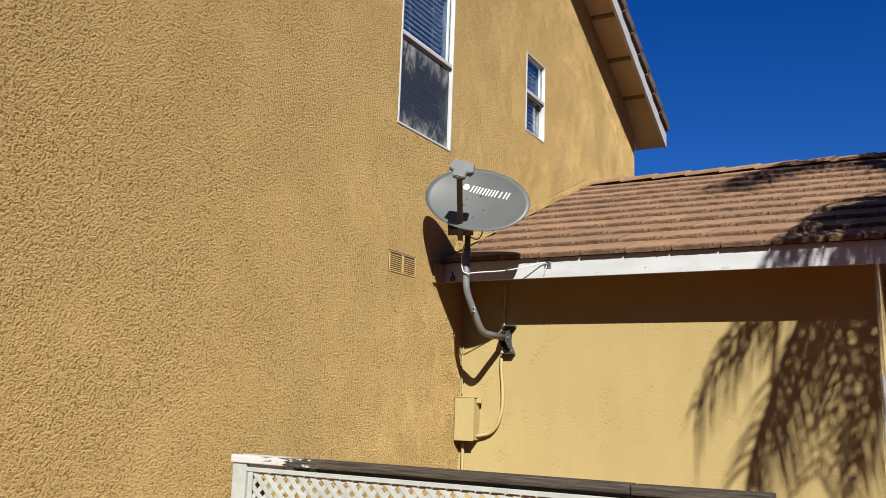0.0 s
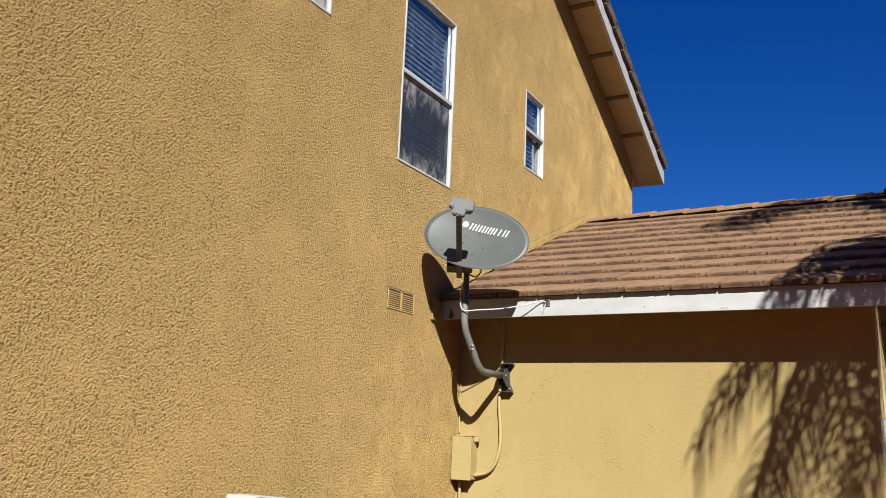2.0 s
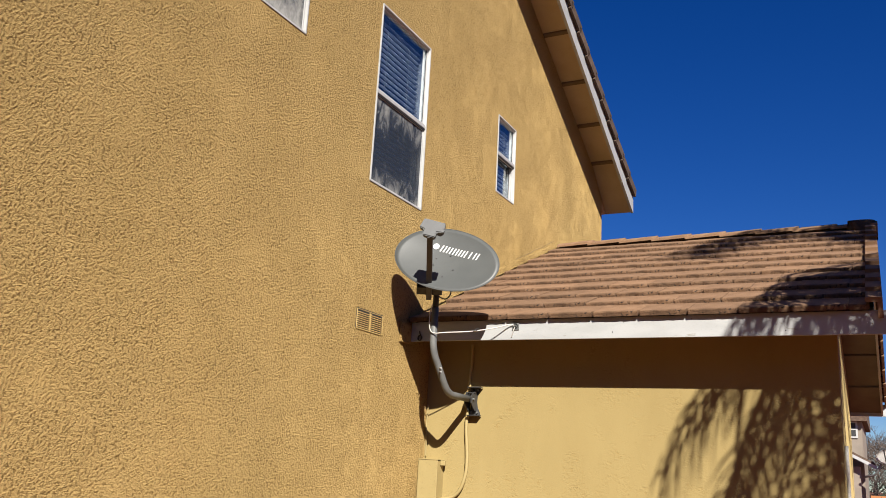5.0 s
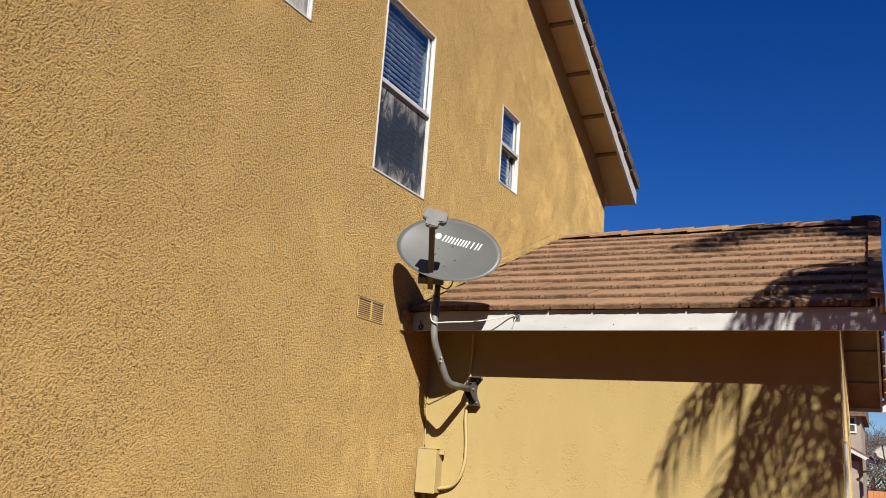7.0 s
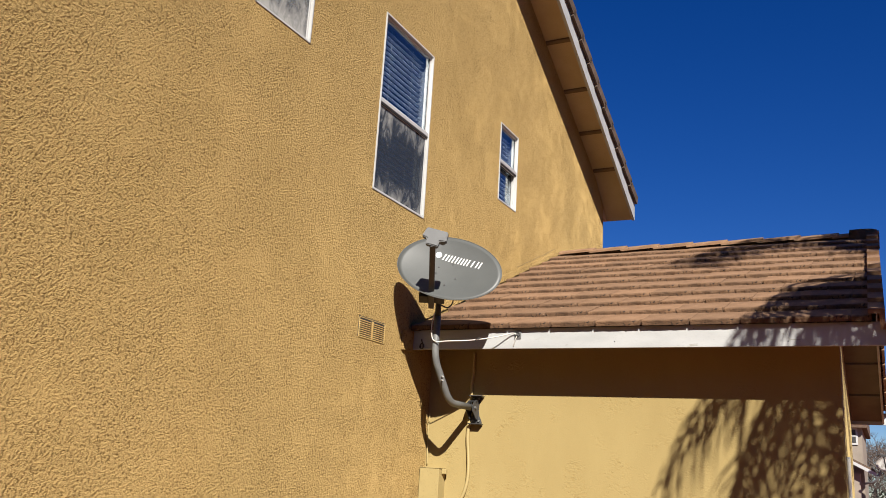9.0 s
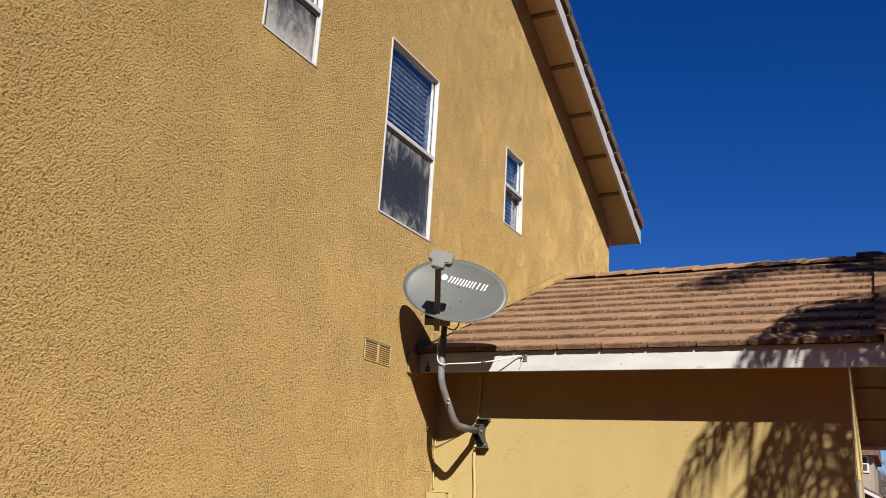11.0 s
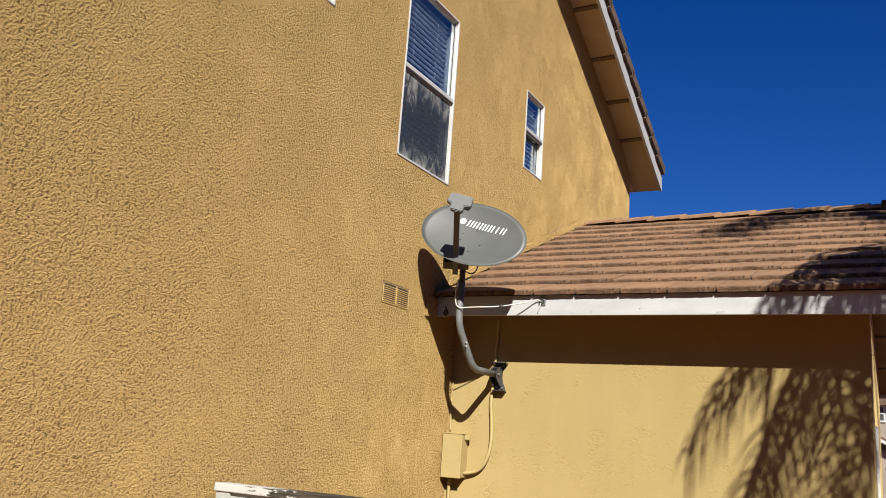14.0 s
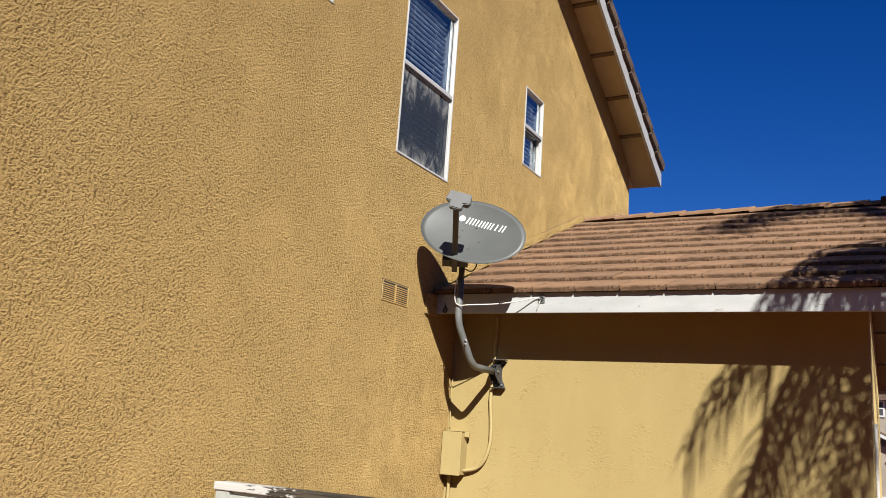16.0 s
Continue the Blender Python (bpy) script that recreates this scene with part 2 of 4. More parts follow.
def part(name, bm, material, parent=None, label="", smooth=False):
    ob = new(name, mesh_of(name, bm, material, smooth))
    if parent:
        ob.parent = parent
        if parent.type == "EMPTY":
            ob.matrix_parent_inverse = Matrix.Translation(-parent.location)
    return tagged(ob, label)


def structure(name, bm, material, label, category, smooth=False):
    return tagged(part(name, bm, material, None, "", smooth), label, category, "", "structure")


def block(x0, x1, y0, y1, z0, z1, bevel=0.0, bm=None, turn=None):
    """A cuboid, its edges eased, added to bm or to a new bmesh."""
    own = bmesh.new()
    bmesh.ops.create_cube(own, size=1)
    for v in own.verts:
        v.co = Vector(((x0 + x1) / 2 + v.co.x * (x1 - x0), (y0 + y1) / 2 + v.co.y * (y1 - y0), (z0 + z1) / 2 + v.co.z * (z1 - z0)))
    if bevel:
        bmesh.ops.bevel(own, geom=own.edges[:], offset=bevel, segments=2, affect="EDGES", profile=0.6)
    if turn is not None:
        own.transform(turn)
    if bm is None:
        return own
    tmp = bpy.data.meshes.new("tmp")
    own.to_mesh(tmp)
    own.free()
    bm.from_mesh(tmp)
    bpy.data.meshes.remove(tmp)
    return bm


def prism(outline, axis, a, b, holes=()):
    """An outline (pairs in the other two axes) with holes, made solid from a to b along axis 0, 1 or 2."""
    bm = bmesh.new()

    def at(p, d):
        co = list(p)
        co.insert(axis, d)
        return Vector(co)

    loops = [outline, *holes]
    edges = []
    for loop in loops:
        vs = [bm.verts.new(at(p, a)) for p in loop]
        edges += [bm.edges.new((vs[i], vs[(i + 1) % len(vs)])) for i in range(len(vs))]
    bmesh.ops.triangle_fill(bm, use_beauty=True, use_dissolve=False, edges=edges)
    geo = bmesh.ops.extrude_face_region(bm, geom=bm.faces[:])
    shift = at((0, 0), b - a)
    bmesh.ops.translate(bm, vec=shift, verts=[g for g in geo["geom"] if isinstance(g, bmesh.types.BMVert)])
    return bm


def rounded(points, radius, steps=6):
    """The path with its inner corners rounded."""
    pts = [Vector(p) for p in points]
    out = [pts[0]]
    for a, b, c in zip(pts, pts[1:], pts[2:]):
        r = min(radius, (a - b).length * 0.45, (c - b).length * 0.45)
        p, q = b + (a - b).normalized() * r, b + (c - b).normalized() * r
        out += [p.lerp(b, t).lerp(b.lerp(q, t), t) for t in (i / steps for i in range(steps + 1))]
    return out + [pts[-1]]


def smooth_path(points, steps=8):
    """A soft curve through the points."""
    p = [Vector(q) for q in points]
    p = [p[0] * 2 - p[1], *p, p[-1] * 2 - p[-2]]
    out = []
    for a, b, c, d in zip(p, p[1:], p[2:], p[3:]):
        for i in range(steps):
            t = i / steps
            out.append(0.5 * (2 * b + (c - a) * t + (2 * a - 5 * b + 4 * c - d) * t * t + (3 * b - a - 3 * c + d) * t ** 3))
    return out + [p[-2]]


def tube(path, radius, sides=12, bm=None, taper=1.0):
    bm = bm or bmesh.new()
    path = [Vector(p) for p in path]
    side = Vector((0.31, 0.77, 0.55))
    rings = []
    for i, p in enumerate(path):
        d = (path[min(i + 1, len(path) - 1)] - path[max(i - 1, 0)]).normalized()
        side = (side - d * side.dot(d)).normalized()
        other = d.cross(side)
        r = radius * (1 + (taper - 1) * i / (len(path) - 1))
        rings.append([bm.verts.new(p + (side * math.cos(k * math.tau / sides) + other * math.sin(k * math.tau / sides)) * r) for k in range(sides)])
    for a, b in zip(rings, rings[1:]):
        for k in range(sides):
            bm.faces.new((a[k], a[(k + 1) % sides], b[(k + 1) % sides], b[k]))
    bm.faces.new(rings[0])
    bm.faces.new(rings[-1])
    return bm


# ---- ground ----
gb = bmesh.new()
bmesh.ops.create_grid(gb, x_segments=60, y_segments=60, size=1)
for v in gb.verts:
    v.co = Vector((math.copysign(abs(v.co.x) ** 3, v.co.x) * 1500, math.copysign(abs(v.co.y) ** 3, v.co.y) * 1500, 0))
structure("ground", gb, GROUND, "soil of the side yard, reddened to bounce warm light", "ground")

# two tall plain walls added out of view block low sky light, east and south
structure("sky_blocker_east", block(11.5, 11.8, -15, -1, 0, 6.6), NEIGHBOUR, "added plain beige wall beside the yard, blocks low sky light", "wall")
structure("sky_blocker_south", block(-9, 16, -15.3, -15, 0, 6.6), NEIGHBOUR, "added plain beige wall across the yard, blocks low sky light", "wall")

# ---- main house ----
END_Y, SLOPE, RIDGE_Y = 4.78, 0.48, -3.2
SOFFIT_Z = 5.36


def soffit_at(y, up=0.0):
    return up + SOFFIT_Z + SLOPE * (4.72 - y) if y > RIDGE_Y else up + SOFFIT_Z + SLOPE * (4.72 - 2 * RIDGE_Y + y)


WINDOWS = {"window_1": (-1.112, -0.312, 3.66, 5.10, 4.375), "window_2": (1.185, 1.645, 4.295, 5.10, 4.70),
           "window_3": (-2.61, -2.04, 4.375, 5.16, 4.78)}
FAR_Y = 2 * RIDGE_Y - END_Y
gable = [(FAR_Y, 0), (END_Y, 0), (END_Y, soffit_at(END_Y, 0.09)), (RIDGE_Y, soffit_at(RIDGE_Y, 0.09)), (FAR_Y, soffit_at(END_Y, 0.09))]
holes = [[(a, c), (b, c), (b, d), (a, d)] for a, b, c, d, _ in WINDOWS.values()]
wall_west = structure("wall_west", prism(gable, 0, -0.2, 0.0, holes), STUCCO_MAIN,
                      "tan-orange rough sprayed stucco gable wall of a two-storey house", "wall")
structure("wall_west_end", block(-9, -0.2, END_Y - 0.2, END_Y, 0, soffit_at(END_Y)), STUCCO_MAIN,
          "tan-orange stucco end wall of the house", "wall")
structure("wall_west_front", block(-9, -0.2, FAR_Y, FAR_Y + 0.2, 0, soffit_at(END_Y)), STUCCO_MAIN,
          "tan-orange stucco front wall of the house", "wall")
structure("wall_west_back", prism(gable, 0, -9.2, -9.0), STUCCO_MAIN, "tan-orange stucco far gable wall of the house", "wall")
# Partition added behind the windows, its near-black colour stands for room dimness
structure("wall_inner", block(-1.7, -1.6, FAR_Y + 0.2, END_Y - 0.2, 0, 5.3), ROOM, "added partition inside the house, coloured dark for a dim room", "wall")

RAKE = 0.38


def slope_slab(x0, x1, ya, za, yb, zb, thick):
    return prism([(ya, za), (yb, zb), (yb, zb + thick), (ya, za + thick)], 0, x0, x1)


roof_main = structure("roof_main", slope_slab(-9.6, RAKE - 0.03, END_Y + 0.16, soffit_at(END_Y + 0.16) + 0.1, RIDGE_Y, soffit_at(RIDGE_Y) + 0.1, 0.05), FELT,
                      "brown concrete tile gable roof of the house", "roof")
structure("roof_main_far", slope_slab(-9.6, RAKE - 0.03, FAR_Y - 0.16, soffit_at(END_Y + 0.16) + 0.1, RIDGE_Y, soffit_at(RIDGE_Y) + 0.1, 0.05), FELT,
          "brown concrete tile far slope of the house roof", "roof")
structure("soffit", slope_slab(0.0, RAKE - 0.03, END_Y + 0.14, soffit_at(END_Y + 0.14, 0.084), RIDGE_Y, soffit_at(RIDGE_Y, 0.084), 0.012), SOFFIT,
          "tan painted boarded soffit under the gable overhang", "soffit")
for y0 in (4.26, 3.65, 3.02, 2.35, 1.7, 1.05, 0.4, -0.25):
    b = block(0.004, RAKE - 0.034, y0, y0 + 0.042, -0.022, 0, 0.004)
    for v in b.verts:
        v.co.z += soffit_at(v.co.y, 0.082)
    structure("soffit_lookout", b, DARK_TRIM, "brown cross block under the gable soffit, darker than the boards", "trim")
structure("barge_board", prism([(END_Y + 0.19, soffit_at(END_Y + 0.19) - 0.11), (RIDGE_Y, soffit_at(RIDGE_Y) - 0.11), (RIDGE_Y, soffit_at(RIDGE_Y) + 0.15),
                                (END_Y + 0.19, soffit_at(END_Y + 0.19) + 0.15)], 0, RAKE - 0.028, RAKE + 0.004), WHITE,
          "white painted barge board along the gable", "trim")
ra, rb = END_Y - 0.42, END_Y + 0.186
structure("eave_return", prism([(ra, soffit_at(ra, 0.08)), (rb, soffit_at(rb, -0.10)), (rb, soffit_at(rb, 0.08))], 0, 0.003, RAKE - 0.03), SOFFIT,
          "tan painted boxed eave return at the gable foot", "trim")


structure("rear_eave", block(-9.6, 0.0, END_Y + 0.004, rb, soffit_at(rb, -0.10), soffit_at(rb, 0.08)), SOFFIT, "tan painted boxed eave along the rear of the house", "trim")


def window(name, y0, y1, z0, z1, zm, label, screen):
    """A white vinyl single-hung window: outer frame, two sashes, two panes, screen below and a slatted blind behind."""
    w = thing(name, (0, (y0 + y1) / 2, z0), label, "window", "", "structure")
    f = 0.010
    b = bmesh.new()
    for a in ((y0 - 0.004, y0 + f, z0, z1), (y1 - f, y1 + 0.004, z0, z1), (y0, y1, z0 - 0.004, z0 + f), (y0, y1, z1 - f, z1 + 0.004)):
        block(-0.070 if a[3] - a[2] > 0.2 else -0.068, 0.008 if a[3] - a[2] > 0.2 else 0.006, *a, 0.003, b)
    part("window_frame", b, VINYL, w)
    # Deeper part of the jamb coloured dark grey to paint in its shade
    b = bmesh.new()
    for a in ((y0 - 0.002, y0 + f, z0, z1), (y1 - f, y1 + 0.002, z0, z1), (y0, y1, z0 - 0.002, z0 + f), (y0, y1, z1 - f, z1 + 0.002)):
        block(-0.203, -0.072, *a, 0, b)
    part("jamb_liner", b, LINER, w, "inner jamb with its shade painted in as grey")
    for nm, lo, hi, x in (("upper_sash", zm, z1 - f, -0.020), ("lower_sash", z0 + f, zm + 0.03, -0.046)):
        b = bmesh.new()
        s, d = 0.013, 0.022
        ya, yb = y0 + f, y1 - f
        block(x - d, x, ya, ya + s, lo, hi, 0.002, b)
        block(x - d, x, yb - s, yb, lo, hi, 0.002, b)
        block(x - d, x + 0.002, ya, yb, lo, lo + s, 0.002, b)
        block(x - d, x + 0.002, ya, yb, hi - s, hi, 0.002, b)
        sash = part(nm, b, VINYL, w)
        g = part("pane", block(x - 0.014, x - 0.009, ya + s - 0.004, yb - s + 0.004, lo + s - 0.004, hi - s + 0.004), GLASS, sash)
        g.visible_shadow = False
        b = bmesh.new()
        for q in ((ya + s, ya + s + 0.006, lo + s, hi - s), (yb - s - 0.006, yb - s, lo + s, hi - s)):
            block(x - 0.008, x - 0.002, *q, 0, b)
        part("gasket", b, GASKET, sash)
    part("meeting_rail", block(-0.045, 0.004, y0 + f, y1 - f, zm - 0.012, zm + 0.022, 0.003), VINYL, w)
    # Black strip draws the shadow and weathered edge below the meeting rail
    part("rail_shade_strip", block(-0.040, -0.002, y0 + f, y1 - f, zm - 0.026, zm - 0.0125), GASKET, w, "dark strip for the rail's shadow and weathered lower edge")
    b = bmesh.new()
    ya, yb, lo, hi = y0 + f, y1 - f, z0 + f, zm - 0.014
    for a in ((ya, ya + 0.014, lo, hi), (yb - 0.014, yb, lo, hi), (ya, yb, lo, lo + 0.014), (ya, yb, hi - 0.014, hi)):
        block(-0.024, -0.012, *a, 0.002, b)
    sc = part("screen_frame", b, VINYL, w, "grey screen frame")
    if screen:
        part("insect_screen", block(-0.019, -0.017, ya + 0.012, yb - 0.012, lo + 0.012, hi - 0.012), screen, sc, "dusty grey insect screen with pale streaks")
    n = int((z1 - z0 - 0.1) / 0.044)
    for i in range(n):
        z = z1 - 0.06 - i * 0.044
        b = block(-0.021, 0.021, y0 + 0.02, y1 - 0.03, -0.001, 0.001, 0, None, pose(-0.10, 0, z, 0, 13, 0))
        part("blind_slat", b, BLIND, w)
    for yy in (y0 + (y1 - y0) * 0.28, y0 + (y1 - y0) * 0.72):
        part("blind_cord", tube([(-0.077, yy, z0 + 0.05), (-0.077, yy, z1 - 0.04)], 0.001, 6), BLIND, w)
    return w


window("window_1", *WINDOWS["window_1"], "white vinyl single-hung window with dusty lower screen and blinds", SCREEN)
window("window_2", *WINDOWS["window_2"], "small white vinyl single-hung window with closed blinds", None)
window("window_3", *WINDOWS["window_3"], "white vinyl single-hung window with a grey dusty lower screen", SCREEN_DUSTY)


def wall_vent():
    y0, y1, z0, z1 = -1.145, -0.782, 2.555, 2.700
    v = thing("wall_vent", (0, (y0 + y1) / 2, z0), "tan painted louvred metal vent set in the stucco wall", "vent")
    # Backing juts past the frame left and above, a dark line for recess shade
    part("backing", block(-0.03, 0.0025, y0 - 0.004, y1 - 0.004, z0 + 0.004, z1 + 0.006), GASKET, v, "dark duct behind the louvres, its rim standing in for recess shade")
    b = bmesh.new()
    for a in ((y0, y0 + 0.008, z0, z1), (y1 - 0.012, y1, z0, z1), (y0, y1, z0, z0 + 0.008), (y0, y1, z1 - 0.005, z1)):
        block(-0.004, 0.0055, *a, 0.002, b)
    part("frame", b, VENT_PAINT, v)
    ym = (y0 + y1) / 2
    part("mullion", block(0, 0.006, ym - 0.012, ym + 0.012, z0 + 0.01, z1 - 0.01, 0.002), VENT_PAINT, v)
    for ya, yb in ((y0 + 0.013, ym - 0.011), (ym + 0.011, y1 - 0.013)):
        for i in range(8):
            z = z0 + 0.018 + i * 0.0149
            part("louvre", block(-0.006, 0.006, ya, yb, -0.0022, 0.0022, 0.001, None, pose(0.003, 0, z, 0, 35, 0)), VENT_PAINT, v)


wall_vent()

# ---- garage ----
GW, OUT = 3.032, 3.262
R0, R1 = Vector((0, -0.41, 2.722)), Vector((0, 3.01, 4.158))
G_DIR = (R1 - R0).normalized()
G_NORMAL = Vector((0, -G_DIR.z, G_DIR.y))
G_ANGLE = math.degrees(math.atan2(G_DIR.z, G_DIR.y))
G_RUN = (R1 - R0).length
BACK_Y = 2 * R1.y
tan_g = G_DIR.z / G_DIR.y


def roof_z(y):
    return R0.z + tan_g * (y - R0.y) if y < R1.y else R0.z + tan_g * (BACK_Y - y - R0.y)


SW = 2.885
structure("wall_north", block(0.0, GW, 0.0, 0.2, 0, 2.70), STUCCO_SIDE, "pale tan smoother stucco wall of the garage", "wall")
side = [(0.2, 0), (BACK_Y, 0), (BACK_Y, roof_z(0.2) - 0.1), (R1.y, roof_z(R1.y) - 0.1), (0.2, roof_z(0.2) - 0.1)]
structure("wall_north_side", prism(side, 0, SW - 0.2, SW), STUCCO_SIDE, "pale tan stucco gable side wall of the garage", "wall")
structure("wall_north_back", block(0.0, SW - 0.2, BACK_Y - 0.2, BACK_Y, 0, 2.86), STUCCO_SIDE, "pale tan stucco back wall of the garage", "wall")
structure("eave_soffit", block(0.08, OUT - 0.03, -0.350, 0.0, 2.642, 2.656), SOFFIT, "tan painted soffit under the garage eave", "soffit")
structure("eave_end_cap", block(0.0, 0.022, -0.525, -0.336, 2.555, 2.715, 0.004), STUCCO_MAIN, "tan stucco end cap of the garage eave", "trim")
structure("eave_end_board", block(0.022, 0.086, -0.369, -0.345, 2.575, 2.724, 0.002), WHITE, "white painted end board of the garage eave", "trim")
deck = [(R0.y + 0.05, roof_z(R0.y + 0.05) - 0.07), (R1.y, R1.z - 0.07), (BACK_Y - R0.y - 0.05, roof_z(R0.y + 0.05) - 0.07),
        (BACK_Y - R0.y - 0.05, roof_z(R0.y + 0.05) - 0.035), (R1.y, R1.z - 0.035), (R0.y + 0.05, roof_z(R0.y + 0.05) - 0.035)]
roof_garage = structure("roof_garage", prism(deck, 0, 0.004, OUT - 0.005), FELT, "flat red-brown concrete tile roof over the garage", "roof")
structure("fascia", block(0.085, OUT + 0.075, -0.372, -0.352, 2.577, 2.726, 0.003), WHITE, "white painted fascia board with worn paint along the garage eave", "trim")
structure("fascia_back", block(0.10, OUT + 0.035, BACK_Y + 0.34, BACK_Y + 0.372, 2.577, 2.726, 0.003), WHITE, "white painted fascia board at the garage back eave", "trim")
# Rake underside carries its deep shade in a darkened paint colour
for nm, ya, yb in (("front", R0.y + 0.09, R1.y), ("back", R1.y, BACK_Y - R0.y - 0.05)):
    structure("rake_soffit_" + nm, prism([(ya, roof_z(ya) - 0.13), (yb, roof_z(yb) - 0.13), (yb, roof_z(yb) - 0.112), (ya, roof_z(ya) - 0.112)], 0, SW, OUT - 0.026), RAKE_SHADED,
              "soffit under the garage rake, its shade put into the colour", "soffit")
    structure("rake_board_" + nm, prism([(ya, roof_z(ya) - 0.16), (yb, roof_z(yb) - 0.16), (yb, roof_z(yb) - 0.006), (ya, roof_z(ya) - 0.006)], 0, OUT - 0.025, OUT), WHITE,
              "white painted rake board of the garage roof", "trim")
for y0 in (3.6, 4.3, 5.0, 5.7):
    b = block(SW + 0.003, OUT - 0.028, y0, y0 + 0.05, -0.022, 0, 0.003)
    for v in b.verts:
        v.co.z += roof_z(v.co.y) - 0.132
    structure("rake_lookout", b, RAKE_SHADED, "cross block under the garage rake, its shade put into the colour", "trim")
structure("eave_filler", block(0.104, OUT + 0.03, -0.338, -0.32, 2.628, 2.71), FELT, "dark gap board behind the garage fascia", "trim")


def flat_tile(seed, wide, long, thick, materials, ragged=1.0):
    """A flat concrete tile, its lower edge chipped, with a side-lap notch. Origin at the middle of the lower edge's underside."""
    rnd = random.Random(seed)
    bm = bmesh.new()
    notch = rnd.uniform(0.013, 0.020)
    xs = [-wide / 2 + (wide - notch) * k / 9 for k in range(10)]
    stations = [(x, rnd.uniform(-0.005, 0.006) * ragged) for x in xs] + [(wide / 2 - notch + 0.0006, 0.030), (wide / 2, 0.030)]
    rows = []
    for x, j in stations:
        chip = rnd.choice((0, 0, 0.003, 0.009)) * ragged
        rows.append([bm.verts.new((x, j, rnd.uniform(0, 0.002) * ragged)), bm.verts.new((x, j + rnd.uniform(-0.002, 0.003) * ragged, thick - 0.006 - chip)),
                     bm.verts.new((x, j + 0.007 + chip, thick + rnd.uniform(-0.001, 0.001))), bm.verts.new((x, long, thick)), bm.verts.new((x, long, 0))])
    for a, b in zip(rows, rows[1:]):
        for i in range(5):
            f = bm.faces.new((a[i], b[i], b[(i + 1) % 5], a[(i + 1) % 5]))
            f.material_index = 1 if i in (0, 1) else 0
    bm.faces.new(rows[0])
    bm.faces.new(rows[-1][::-1])
    return mesh_of("roof_tile", bm, materials)


def rake_tile(thick, wide, drop, long, materials):
    """An L-shaped rake trim tile; x to the outside, y up the slope."""
    bm = prism([(-wide, thick), (-wide, 0), (-thick, 0), (-thick, -drop), (0, -drop), (0, thick)], 1, 0, long)
    return mesh_of("rake_tile", bm, materials)


def ridge_tile(long, materials):
    """A V-shaped ridge cap; x along the ridge."""
    half, t = 0.088, 0.022
    dz = half * tan_g
    bm = prism([(-half, -dz), (0, 0), (half, -dz), (half, -dz + t), (0.02, t), (-0.02, t), (-half, -dz + t)], 0, 0, long)
    return mesh_of("ridge_tile", bm, materials)


def piece(name, mesh, m, parent):
    ob = new(name, mesh)
    ob.parent = parent
    ob.matrix_basis = m
    return ob


